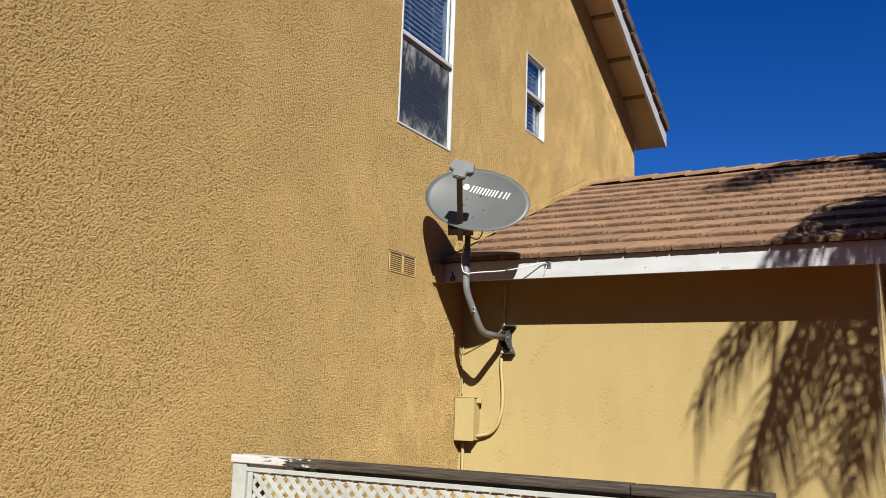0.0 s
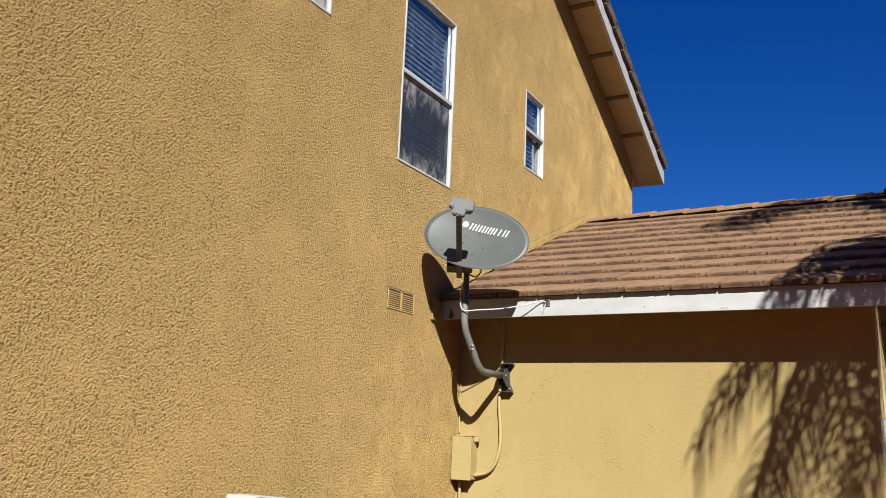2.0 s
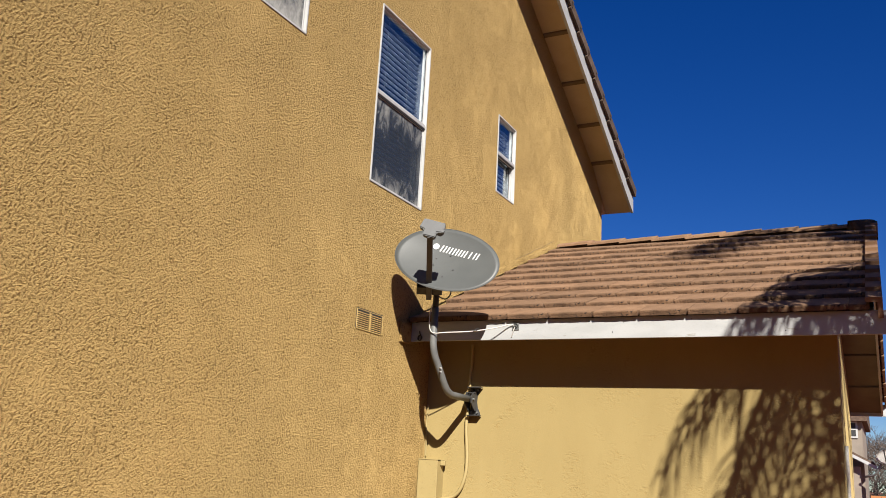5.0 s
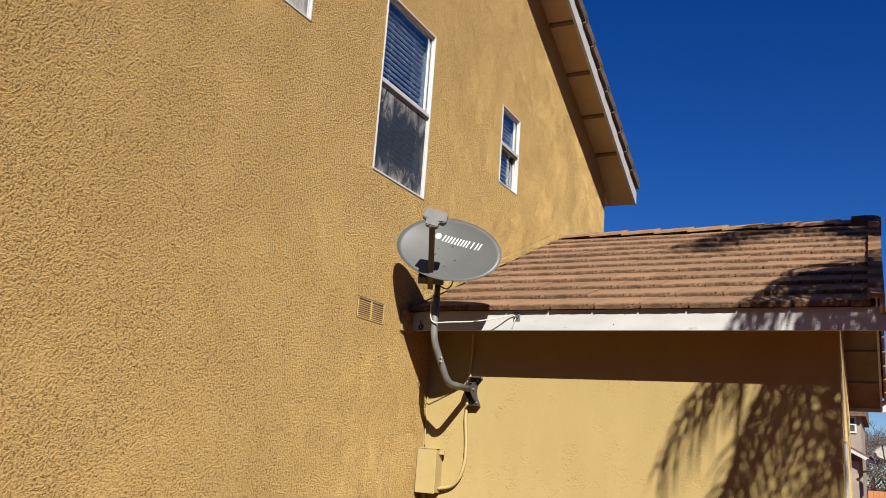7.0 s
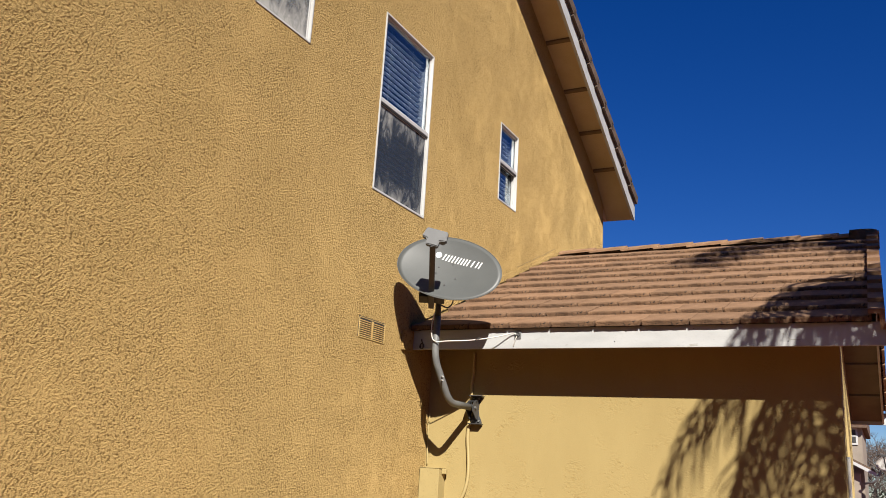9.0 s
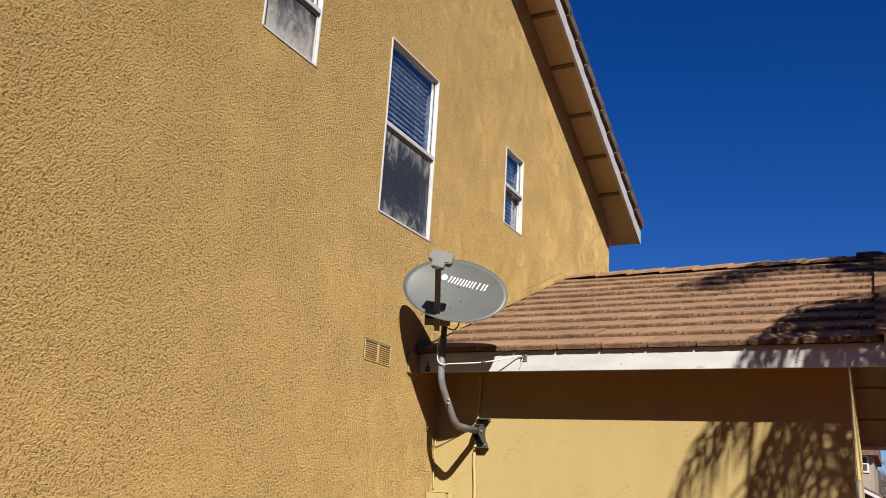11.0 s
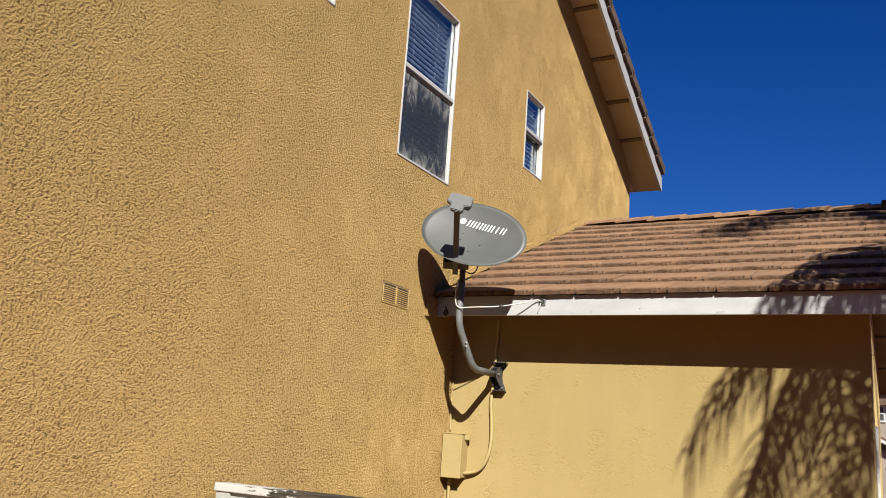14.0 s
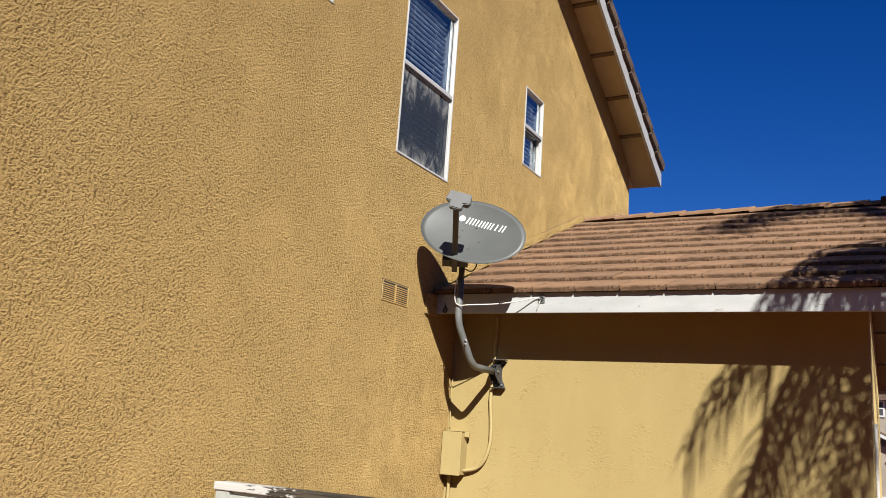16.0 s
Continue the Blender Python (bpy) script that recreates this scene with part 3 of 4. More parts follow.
# ---- satellite dish on a wall mount ----
def satellite_dish():
    d = thing("satellite_dish", (0.43, 0, 2.12), "grey oval satellite dish on a bent wall-mounted steel mast", "satellite dish")
    mast = rounded([(0.412, -0.03, 2.165), (0.404, -0.45, 2.169), (0.362, -0.65, 2.471), (0.366, -0.65, 2.78)], 0.085, 8)
    part("mast", tube(mast, 0.0255, 20), GALV, d, "bent grey steel mast", True)
    part("mast_neck", tube([(0.366, -0.65, 2.78), (0.368, -0.65, 2.95)], 0.022, 16), BLACK_STEEL, d, "dark upper mast clamp", True)
    # wall foot
    plate = [(0.385, 2.262), (0.470, 2.262), (0.462, 2.225), (0.446, 2.195), (0.442, 2.150), (0.450, 2.105), (0.468, 2.070), (0.474, 2.045),
             (0.384, 2.045), (0.392, 2.090), (0.398, 2.150), (0.394, 2.215)]
    foot = part("foot_plate", prism(plate, 1, -0.010, 0.0), FOOT_STEEL, d)
    for x, z in ((0.402, 2.07), (0.452, 2.068), (0.404, 2.24), (0.450, 2.24)):
        part("bolt", tube([(x, -0.009, z), (x, -0.024, z)], 0.008, 6), GALV, foot, "zinc bolt head")
    for x in (0.384, 0.440):
        cheek = [(-0.010, 2.075), (-0.050, 2.082), (-0.085, 2.110), (-0.112, 2.135), (-0.118, 2.175), (-0.095, 2.205), (-0.060, 2.222), (-0.010, 2.232)]
        part("foot_cheek", prism(cheek, 0, x - 0.003, x + 0.003), FOOT_STEEL, d)
    part("foot_flange", block(0.382, 0.492, -0.080, -0.010, 2.255, 2.262, 0.002), FOOT_STEEL, d)
    part("foot_flange", block(0.380, 0.486, -0.066, -0.010, 2.040, 2.047, 0.002), BLACK_STEEL, d)
    for z in (2.318, 2.345):
        part("mast_bolt", tube([(0.396, -0.585, z), (0.418, -0.608, z - 0.004)], 0.006, 6), VINYL, d, "bright bolt end")
    part("pivot_bolt", tube([(0.372, -0.085, 2.165), (0.456, -0.085, 2.165)], 0.009, 8), GALV, d)
    part("pivot_pin", tube([(0.374, -0.060, 2.215), (0.452, -0.060, 2.215)], 0.006, 8), BLACK_STEEL, d)
    # reflector
    c = Vector((0.522, -0.83, 3.098))
    az, el, skew = radians(12), radians(21), radians(-17)
    n = Vector((math.sin(az) * math.cos(el), -math.cos(az) * math.cos(el), math.sin(el)))
    r0 = Vector((math.cos(az), math.sin(az), 0))
    u0 = r0.cross(-n).normalized() * -1
    u0 = u0 if u0.z > 0 else -u0
    r = r0 * math.cos(skew) + u0 * math.sin(skew)
    u = u0 * math.cos(skew) - r0 * math.sin(skew)
    A, B, DEEP = 0.405, 0.258, 0.045

    def on(x, y, off=0.0):
        q = (x / A) ** 2 + (y / B) ** 2
        return c + r * x + u * y + n * (DEEP * (q - 1) + off)

    bm = bmesh.new()
    seg, rings = 72, 12
    for off in (0.0, -0.008):
        grid = []
        for i in range(1, rings + 1):
            k = i / rings
            grid.append([bm.verts.new(on(A * k * math.cos(t * math.tau / seg), B * k * math.sin(t * math.tau / seg), off)) for t in range(seg)])
        mid = bm.verts.new(on(0, 0, off))
        for t in range(seg):
            bm.faces.new((mid, grid[0][t], grid[0][(t + 1) % seg]))
            for a, b in zip(grid, grid[1:]):
                bm.faces.new((a[t], b[t], b[(t + 1) % seg], a[(t + 1) % seg]))
        if off == 0.0:
            front = grid[-1]
    for t in range(seg):
        bm.faces.new((front[t], front[(t + 1) % seg], grid[-1][(t + 1) % seg], grid[-1][t]))
    refl = part("reflector", bm, DISH_GREY, d, "grey painted oval reflector", True)
    rim = [on(A * 1.004 * math.cos(t * math.tau / 96), B * 1.004 * math.sin(t * math.tau / 96), -0.002) for t in range(97)]
    part("rim", tube(rim, 0.003, 8), DISH_GREY, refl, "rolled grey rim", True)
    # printed mark as plain bars and a disc
    x = -0.097
    for w, strokes in ((0.036, 2), (0.012, 1), (0.036, 2), (0.034, 2), (0.034, 2), (0.034, 1), (0.036, 2)):
        for k in range(strokes):
            b = bmesh.new()
            thick = 0.0105
            xa = x + (0 if strokes == 2 else (w - thick) / 2) + k * (w - thick)
            vs = [b.verts.new(on(px, py, 0.0015)) for px, py in ((xa, 0.070), (xa + thick, 0.070), (xa + thick + 0.011, 0.124), (xa + 0.011, 0.124))]
            b.faces.new(vs)
            geo = bmesh.ops.extrude_face_region(b, geom=b.faces[:])
            bmesh.ops.translate(b, vec=n * 0.0012, verts=[g for g in geo["geom"] if isinstance(g, bmesh.types.BMVert)])
            part("mark_bar", b, MARK_WHITE, refl, "plain white printed bar")
        x += w + 0.0135
    b = bmesh.new()
    ring = [b.verts.new(on(-0.134 + 0.024 * math.cos(t * math.tau / 24), 0.100 + 0.024 * math.sin(t * math.tau / 24), 0.0015)) for t in range(24)]
    b.faces.new(ring)
    geo = bmesh.ops.extrude_face_region(b, geom=b.faces[:])
    bmesh.ops.translate(b, vec=n * 0.0012, verts=[g for g in geo["geom"] if isinstance(g, bmesh.types.BMVert)])
    part("mark_disc", b, MARK_WHITE, refl, "plain white printed disc")
    for q in ((0.07, -0.05), (-0.09, -0.05), (0.02, -0.13), (0.0, 0.06)):
        part("rivet", tube([on(*q, 0.0), on(*q, 0.005)], 0.007, 10), ARM_GREY, refl)
    # bracket, arm and feed head
    base, tip = Vector((0.374, -0.78, 2.845)), Vector((0.586, -1.215, 3.172))
    along = (tip - base).normalized()
    up = (Vector((0, 0, 1)) - along * along.z).normalized()
    across = along.cross(up)

    def frame_at(p):
        return Matrix((( across.x, along.x, up.x, p.x), (across.y, along.y, up.y, p.y), (across.z, along.z, up.z, p.z), (0, 0, 0, 1)))

    L = (tip - base).length
    part("feed_arm", block(-0.02, 0.02, -0.02, L, -0.028, 0.012, 0.004, None, frame_at(base)), ARM_GREY, d, "dark grey square feed arm")
    part("arm_bracket", block(-0.085, 0.10, -0.035, 0.035, -0.02, 0.03, 0.004, None, frame_at(base + along * 0.075 + Vector((-0.004, 0.03, -0.004)))), BLACK_STEEL, d)
    part("back_bracket", block(0.315, 0.435, -0.80, -0.66, 2.90, 3.12, 0.01), BLACK_STEEL, d)
    part("tilt_bolt", tube([(0.30, -0.70, 2.935), (0.45, -0.70, 2.935)], 0.010, 8), BLACK_STEEL, d)
    part("azimuth_bolt", tube([(0.425, -0.70, 2.88), (0.425, -0.70, 2.94)], 0.011, 8), BLACK_STEEL, d)
    part("clamp_bolt", tube([(0.33, -0.73, 2.86), (0.33, -0.73, 2.92)], 0.011, 8), BLACK_STEEL, d)
    face = Vector((0.36, -0.86, 0.22)).normalized()
    fr = Vector((1, 0.12, -0.16)); fr = (fr - face * fr.dot(face)).normalized()
    fu = face.cross(fr)
    m = Matrix(((fr.x, fu.x, face.x, tip.x), (fr.y, fu.y, face.y, tip.y), (fr.z, fu.z, face.z, tip.z), (0, 0, 0, 1)))
    out = [(-0.070, 0.108), (-0.086, 0.034), (-0.048, 0.024), (-0.046, -0.020), (0.040, -0.022), (0.043, 0.022), (0.088, 0.028), (0.082, 0.104)]
    b = prism(out, 2, -0.022, 0.022)
    bmesh.ops.bevel(b, geom=[e for e in b.edges if len(e.link_faces) == 2 and e.calc_face_angle(0) > 0.5], offset=0.006, segments=2, affect="EDGES")
    b.transform(m)
    head = part("feed_head", b, HEAD_GREY, d, "grey three-part feed head")
    for i in (-1, 0, 1):
        p = m @ Vector((i * 0.05, 0.062, -0.022))
        part("feed_horn", tube([p, p - face * 0.05 + Vector((0, 0, -0.0))], 0.021, 14), ARM_GREY, head)
    part("head_stem", tube([tip - along * 0.01, tip + fu * 0.03], 0.018, 12), ARM_GREY, d)


satellite_dish()


def cable(name, points, radius, material, label, category="cable"):
    ob = part(name, tube(smooth_path(points, 8), radius, 8), material, None, label, True)
    return tagged(ob, "", category)


cable("ground_cable", [(0.352, -0.675, 2.80), (0.338, -0.68, 2.72), (0.345, -0.68, 2.62), (0.385, -0.685, 2.585), (0.46, -0.66, 2.592), (0.62, -0.55, 2.615),
                       (0.77, -0.45, 2.655), (0.855, -0.395, 2.687), (0.892, -0.384, 2.678)], 0.0043, CABLE_WHITE, "white coaxial cable looped from the mast to the fascia")
cable("ground_wire", [(0.892, -0.384, 2.67), (0.886, -0.395, 2.64), (0.873, -0.385, 2.61), (0.863, -0.378, 2.595)], 0.003, CABLE_WHITE, "thin pale ground wire hanging at the fascia")
cable("cable_tie", [(0.63, -0.545, 2.612), (0.65, -0.55, 2.627), (0.67, -0.53, 2.64)], 0.003, CABLE_BLACK, "small dark tie round the white cable")


def ground_block():
    g = thing("ground_block", (0.896, -0.372, 2.65), "small grey metal ground block screwed to the fascia", "fitting")
    part("base_plate", block(0.870, 0.922, -0.380, -0.372, 2.648, 2.710, 0.002), GALV, g)
    ring = [(0.896 + 0.017 * math.cos(t * math.tau / 20), -0.384, 2.679 + 0.017 * math.sin(t * math.tau / 20)) for t in range(21)]
    part("ring", tube(ring, 0.004, 8), BLACK_STEEL, g, "dark ring", True)
    part("screw", tube([(0.896, -0.379, 2.679), (0.896, -0.396, 2.679)], 0.007, 8), GALV, g)


ground_block()
coil = [(0.107 + (0.016 - 0.002 * (k % 3)) * math.cos(k * 0.9), -0.380 - 0.0006 * k, 2.600 + 0.020 * math.sin(k * 0.9)) for k in range(20)]
cable("cable_coil", [(0.098, -0.377, 2.655), (0.102, -0.378, 2.635), *coil], 0.0042, CABLE_BLACK, "black cable end coiled on the fascia")


def utility_box():
    u = thing("utility_box", (0.11, 0, 1.37), "tan painted metal junction box on the garage wall", "utility box")
    part("body", block(0.022, 0.180, -0.112, 0.0, 1.368, 1.690, 0.004), PAINTED, u)
    part("cover", block(0.018, 0.185, -0.120, -0.112, 1.362, 1.694, 0.003), PAINTED, u)
    part("hasp", block(0.183, 0.222, -0.070, -0.045, 1.655, 1.693, 0.004), PAINTED, u)
    part("drip_lip", block(0.017, 0.186, -0.124, -0.002, 1.694, 1.699, 0.001), PAINTED, u)


utility_box()
cable("conduit", [(0.052, -0.03, 1.372), (0.052, -0.03, 0.9), (0.052, -0.03, 0.05)], 0.013, PAINTED, "tan painted conduit below the junction box", "conduit")
cable("painted_cable", [(0.372, -0.016, 2.09), (0.366, -0.018, 1.95), (0.378, -0.018, 1.82), (0.386, -0.02, 1.70), (0.38, -0.022, 1.60), (0.345, -0.026, 1.49), (0.28, -0.03, 1.425), (0.178, -0.045, 1.40)],
      0.0135, PAINTED, "thick tan painted cable looping into the junction box")
cable("eave_cable", [(0.380, -0.014, 2.22), (0.378, -0.014, 2.36), (0.388, -0.014, 2.45), (0.386, -0.014, 2.60)], 0.012, PAINTED, "tan painted cable rising to the garage soffit")
cable("corner_cable", [(0.022, -0.012, 1.72), (0.018, -0.012, 1.82), (0.013, -0.012, 1.95), (0.02, -0.012, 2.12)], 0.005, PAINTED, "thin tan painted wire in the wall corner")
cable("feed_cable", [(0.40, -0.72, 2.86), (0.45, -0.66, 2.84), (0.47, -0.62, 2.90), (0.42, -0.62, 2.98)], 0.005, CABLE_BLACK, "black feed cable behind the dish")
cable("side_conduit", [(3.048, 0.10, 0.05), (3.048, 0.10, 1.0), (3.048, 0.10, 1.92)], 0.012, CABLE_WHITE, "white plastic conduit on the garage side wall", "conduit")

for x0, z0 in ((1.45, 2.70), (1.70, 2.69), (2.16, 2.70), (0.62, 2.60), (2.75, 2.61), (1.62, 2.62)):
    structure("fascia_nail", tube([(x0, -0.3735, z0), (x0, -0.3715, z0)], 0.004, 10), ARM_GREY, "stained nail mark on the white fascia", "trim")
# step flashing where the garage roof meets the house wall
structure("roof_flashing", prism([(R0.y + 0.25, roof_z(R0.y + 0.25) + 0.03), (R1.y + 0.02, R1.z + 0.03), (R1.y + 0.06, R1.z + 0.10), (R0.y + 0.25, roof_z(R0.y + 0.25) + 0.10)], 0, 0.0, 0.010), STUCCO_MAIN,
          "tan stucco flashing strip where the roof meets the wall", "flashing")
structure("wall_crack", tube([(0.0, 1.75 + 0.05 * i, roof_z(1.75 + 0.05 * i) + 0.107 + 0.009 * noise.noise(Vector((i * 0.37, 2.0, 0.5)))) for i in range(24)], 0.0015, 5), ROOM,
          "dark hairline crack above the roof flashing", "crack")


# ---- fence ----
def fence():
    fy = -2.65
    f = thing("lattice_fence", (1.4, fy, 0), "white lattice fence with a dark weathered wooden cap rail", "fence")
    part("post", block(0.07, 0.16, fy - 0.02, fy + 0.07, 0, 1.325, 0.004), LATTICE, f, "white painted wooden post")
    part("post", block(2.66, 2.75, fy - 0.02, fy + 0.07, 0, 1.29, 0.004), LATTICE, f)
    part("cap_rail", block(0.06, 2.213, fy - 0.03, fy + 0.075, 1.295, 1.336, 0.006), OLD_WOOD, f, "dark weathered cap board with peeling white paint")
    b = block(2.217, 2.765, fy - 0.03, fy + 0.075, 1.295, 1.336, 0.006)
    b.transform(Matrix.Translation((2.2, fy, 1.31)) @ Matrix.Rotation(radians(-0.35), 4, "Y") @ Matrix.Translation((-2.2, -fy, -1.312)))
    part("cap_rail", b, OLD_WOOD, f, "short dark weathered cap board")
    part("under_rail", block(0.16, 2.66, fy + 0.0, fy + 0.038, 1.266, 1.295, 0.002), OLD_WOOD, f)
    part("lattice_frame", block(0.16, 2.66, fy - 0.012, fy - 0.002, 1.254, 1.276, 0.002), LATTICE, f)
    part("lattice_frame", block(0.172, 0.20, fy - 0.014, fy - 0.004, 0.80, 1.252, 0.002), LATTICE, f)
    part("bottom_rail", block(0.16, 2.66, fy - 0.012, fy + 0.026, 0.78, 0.83, 0.003), LATTICE, f)
    pitch, w, x0, x1, z0, z1 = 0.0745, 0.026, 0.185, 2.66, 0.82, 1.26
    for sgn in (1, -1):
        lift = fy + 0.002 + (0.0045 if sgn > 0 else 0.0)
        k = 0
        while True:
            # a diagonal that meets the top edge at xt, cut off at the two ends
            xt = x0 + k * pitch
            k += 1
            lo_x, hi_x = (xt - (z1 - z0), xt) if sgn > 0 else (xt, xt + (z1 - z0))
            if lo_x > x1 + (z1 - z0):
                break
            if sgn < 0:
                lo_x, hi_x = lo_x - (z1 - z0), hi_x - (z1 - z0)
            a, b2 = max(lo_x, x0), min(hi_x, x1)
            if b2 - a < 0.03:
                continue
            za = z0 + (a - lo_x) if sgn > 0 else z1 - (a - lo_x)
            zb = z0 + (b2 - lo_x) if sgn > 0 else z1 - (b2 - lo_x)
            ln = (b2 - a) * math.sqrt(2)
            bm = block(-w / 2, w / 2, -0.002, 0.002, -ln / 2, ln / 2, 0.0008, None, pose((a + b2) / 2, lift, (za + zb) / 2, 0, 45 * sgn, 0))
            part("lattice_slat", bm, LATTICE, f)
    for i in range(17):
        x = 0.165 + i * 0.147
        part("fence_board", block(x, x + 0.14, fy + 0.0, fy + 0.018, 0.04, 0.79, 0.002), LATTICE, f)


fence()


# ---- palm tree beside the yard, whose shade lies on garage wall and roof ----
def palm_tree(seed, base, top, fronds, label):
    """A feather palm; each frond is its heading, lift at the crown, length and droop."""
    rnd = random.Random(seed)
    base, top = Vector(base), Vector(top)
    p = thing("palm_tree", tuple(base), label, "palm tree", "palms beside the yard")
    path = [base + Vector((0, 0, -0.05)), base.lerp(top, 0.28) + Vector((0.05, 0, 0)), base.lerp(top, 0.6) + Vector((0.04, 0, 0)), base.lerp(top, 0.85), top]
    part("trunk", tube(smooth_path(path, 10), 0.16, 16, None, 0.68), BARK, p, "ringed grey-brown trunk", True)
    for az, lift, length, droop in fronds:
        az, lift = radians(az), radians(lift)
        d = Vector((math.cos(az) * math.cos(lift), math.sin(az) * math.cos(lift), math.sin(lift)))
        pts, pos, n = [], top.copy(), 26
        for k in range(n + 1):
            pts.append(pos.copy())
            d = (d + Vector((0, 0, -0.5 * droop * (0.6 + 0.5 * k / n)))).normalized()
            pos = pos + d * (length / n)
        bm = tube(pts, 0.022, 6, None, 0.3)
        for k in range(3, n + 1):
            for sgn in (1, -1):
                a = pts[k].lerp(pts[k - 1], rnd.uniform(0.0, 0.3))
                fwd = (pts[k] - pts[k - 1]).normalized()
                out = Vector((math.sin(az), -math.cos(az), 0)) * sgn
                ln = (0.66 - 0.34 * abs(k / n - 0.45)) * rnd.uniform(0.8, 1.1)
                v = (out * 0.8 + fwd * 0.5 + Vector((0, 0, rnd.uniform(0.0, 0.16)))).normalized()
                q, strip = a.copy(), []
                flat = fwd.lerp(Vector((rnd.uniform(-1, 1), rnd.uniform(-1, 1), 0)), 0.25).normalized()
                for j in range(5):
                    wide = 0.016 * (0.8, 1.15, 1.0, 0.7, 0.12)[j]
                    strip.append((q - flat * wide, q + flat * wide))
                    v = (v + Vector((0, 0, -0.40))).normalized()
                    q = q + v * ln / 4
                # the yard side of the crown is trimmed clear
                if min(e.x - 3.32 - 0.05 * max(e.y + 6.2, 0) for e, _ in strip) < 0:
                    continue
                vs = [(bm.verts.new(a0), bm.verts.new(a1)) for a0, a1 in strip]
                for s0, s1 in zip(vs, vs[1:]):
                    bm.faces.new((s0[0], s0[1], s1[1], s1[0]))
        part("frond", bm, FROND, p)


AWAY = [(60, 10, 2.3, 0.15), (20, 35, 2.4, 0.12), (340, 15, 2.4, 0.15), (300, 40, 2.4, 0.12), (40, 68, 2.3, 0.09), (320, -20, 2.2, 0.12), (0, -10, 2.2, 0.14)]
palm_tree(7, (5.9, -2.9, 0), (5.70, -2.81, 6.03),
          [(250.9, 8.7, 2.2, 0.14), (188.8, -21, 2.62, 0.17), (231, -28, 2.05, 0.18), (231.7, -29, 2.03, 0.2), (241, -34, 2.1, 0.16), (198, 7, 1.85, 0.16),
           (150, 7, 1.97, 0.19), (134, -16, 2.6, 0.07), (165, 5, 1.8, 0.15), (192, -37, 2.46, 0.1), (215, -11, 2.5, 0.21), (246, -12.8, 2.13, 0.1), (262, 5, 2.1, 0.15),
           (194, -25, 2.2, 0.06), (203, -24, 2.5, 0.15), (225, 15, 2.2, 0.17), (210, 43, 2.45, 0.44), (159, 33, 3.23, 0.48), (128, 35, 2.37, 0.33),
           (150, 12, 1.9, 0.2), (175, 0, 1.8, 0.16), (84, 37, 2.33, 0.05), (100, 49, 2.98, 0.47), (95, 20, 2.3, 0.12), *AWAY],
          "tall green feather palm with drooping fronds")
# Second palm added out of view to throw the upper shadow patch on the roof
palm_tree(9, (5.75, -1.55, 0), (5.588, -1.5, 7.514),
          [(237, 70, 2.2, 0.35), (116, -15, 1.94, 0.29), (173, 56, 2.14, 0.41), (93, 20, 1.93, 0.31), (225, 45, 1.9, 0.18), (92, -44, 2.37, 0.27), (88, 2, 1.8, 0.2), (118, -8, 1.9, 0.3), (91, 28, 1.9, 0.3), (100, 58, 1.8, 0.4),
           (233, 66, 2.2, 0.33), *AWAY],
          "taller green feather palm with sparse fronds, added to cast the upper roof shadow")


# ---- beyond the garage ----
def neighbour_house():
    h = thing("neighbour_house", (-2, 42, 0), "beige stucco two-storey house with white window trim", "house")
    part("wall", block(-7, 2.25, 40, 48, 0, 4.85), NEIGHBOUR, h)
    part("roof", prism([(39.5, 5.05), (44, 6.5), (48.5, 5.05), (48.5, 4.80), (39.5, 4.80)], 0, -7.4, 2.48), TILE_MAIN, h)
    w = part("window", block(1.55, 2.06, 39.93, 39.99, 4.02, 4.82, 0.01), VINYL, h, "white window trim")
    part("pane", block(1.62, 1.98, 39.91, 39.925, 4.12, 4.72), GASKET, w, "dark window pane")
    part("sash_bar", block(1.62, 1.98, 39.89, 39.905, 4.40, 4.45), VINYL, w)
    b = prism([(0.0, 4.28), (2.75, 2.86), (2.75, 2.72), (0.0, 4.14)], 1, 38.4, 40)
    part("porch_roof", b, TILE_MAIN, h)
    part("porch_fascia", prism([(0.0, 4.16), (2.80, 2.73), (2.80, 2.58), (0.0, 4.01)], 1, 38.33, 38.39), WHITE, h)
    part("porch_wall", block(-6, 2.1, 38.9, 40, 0, 2.7), NEIGHBOUR, h)
    part("lower_band", block(-6, 2.2, 38.8, 38.9, 0, 0.45), WHITE, h)


neighbour_house()


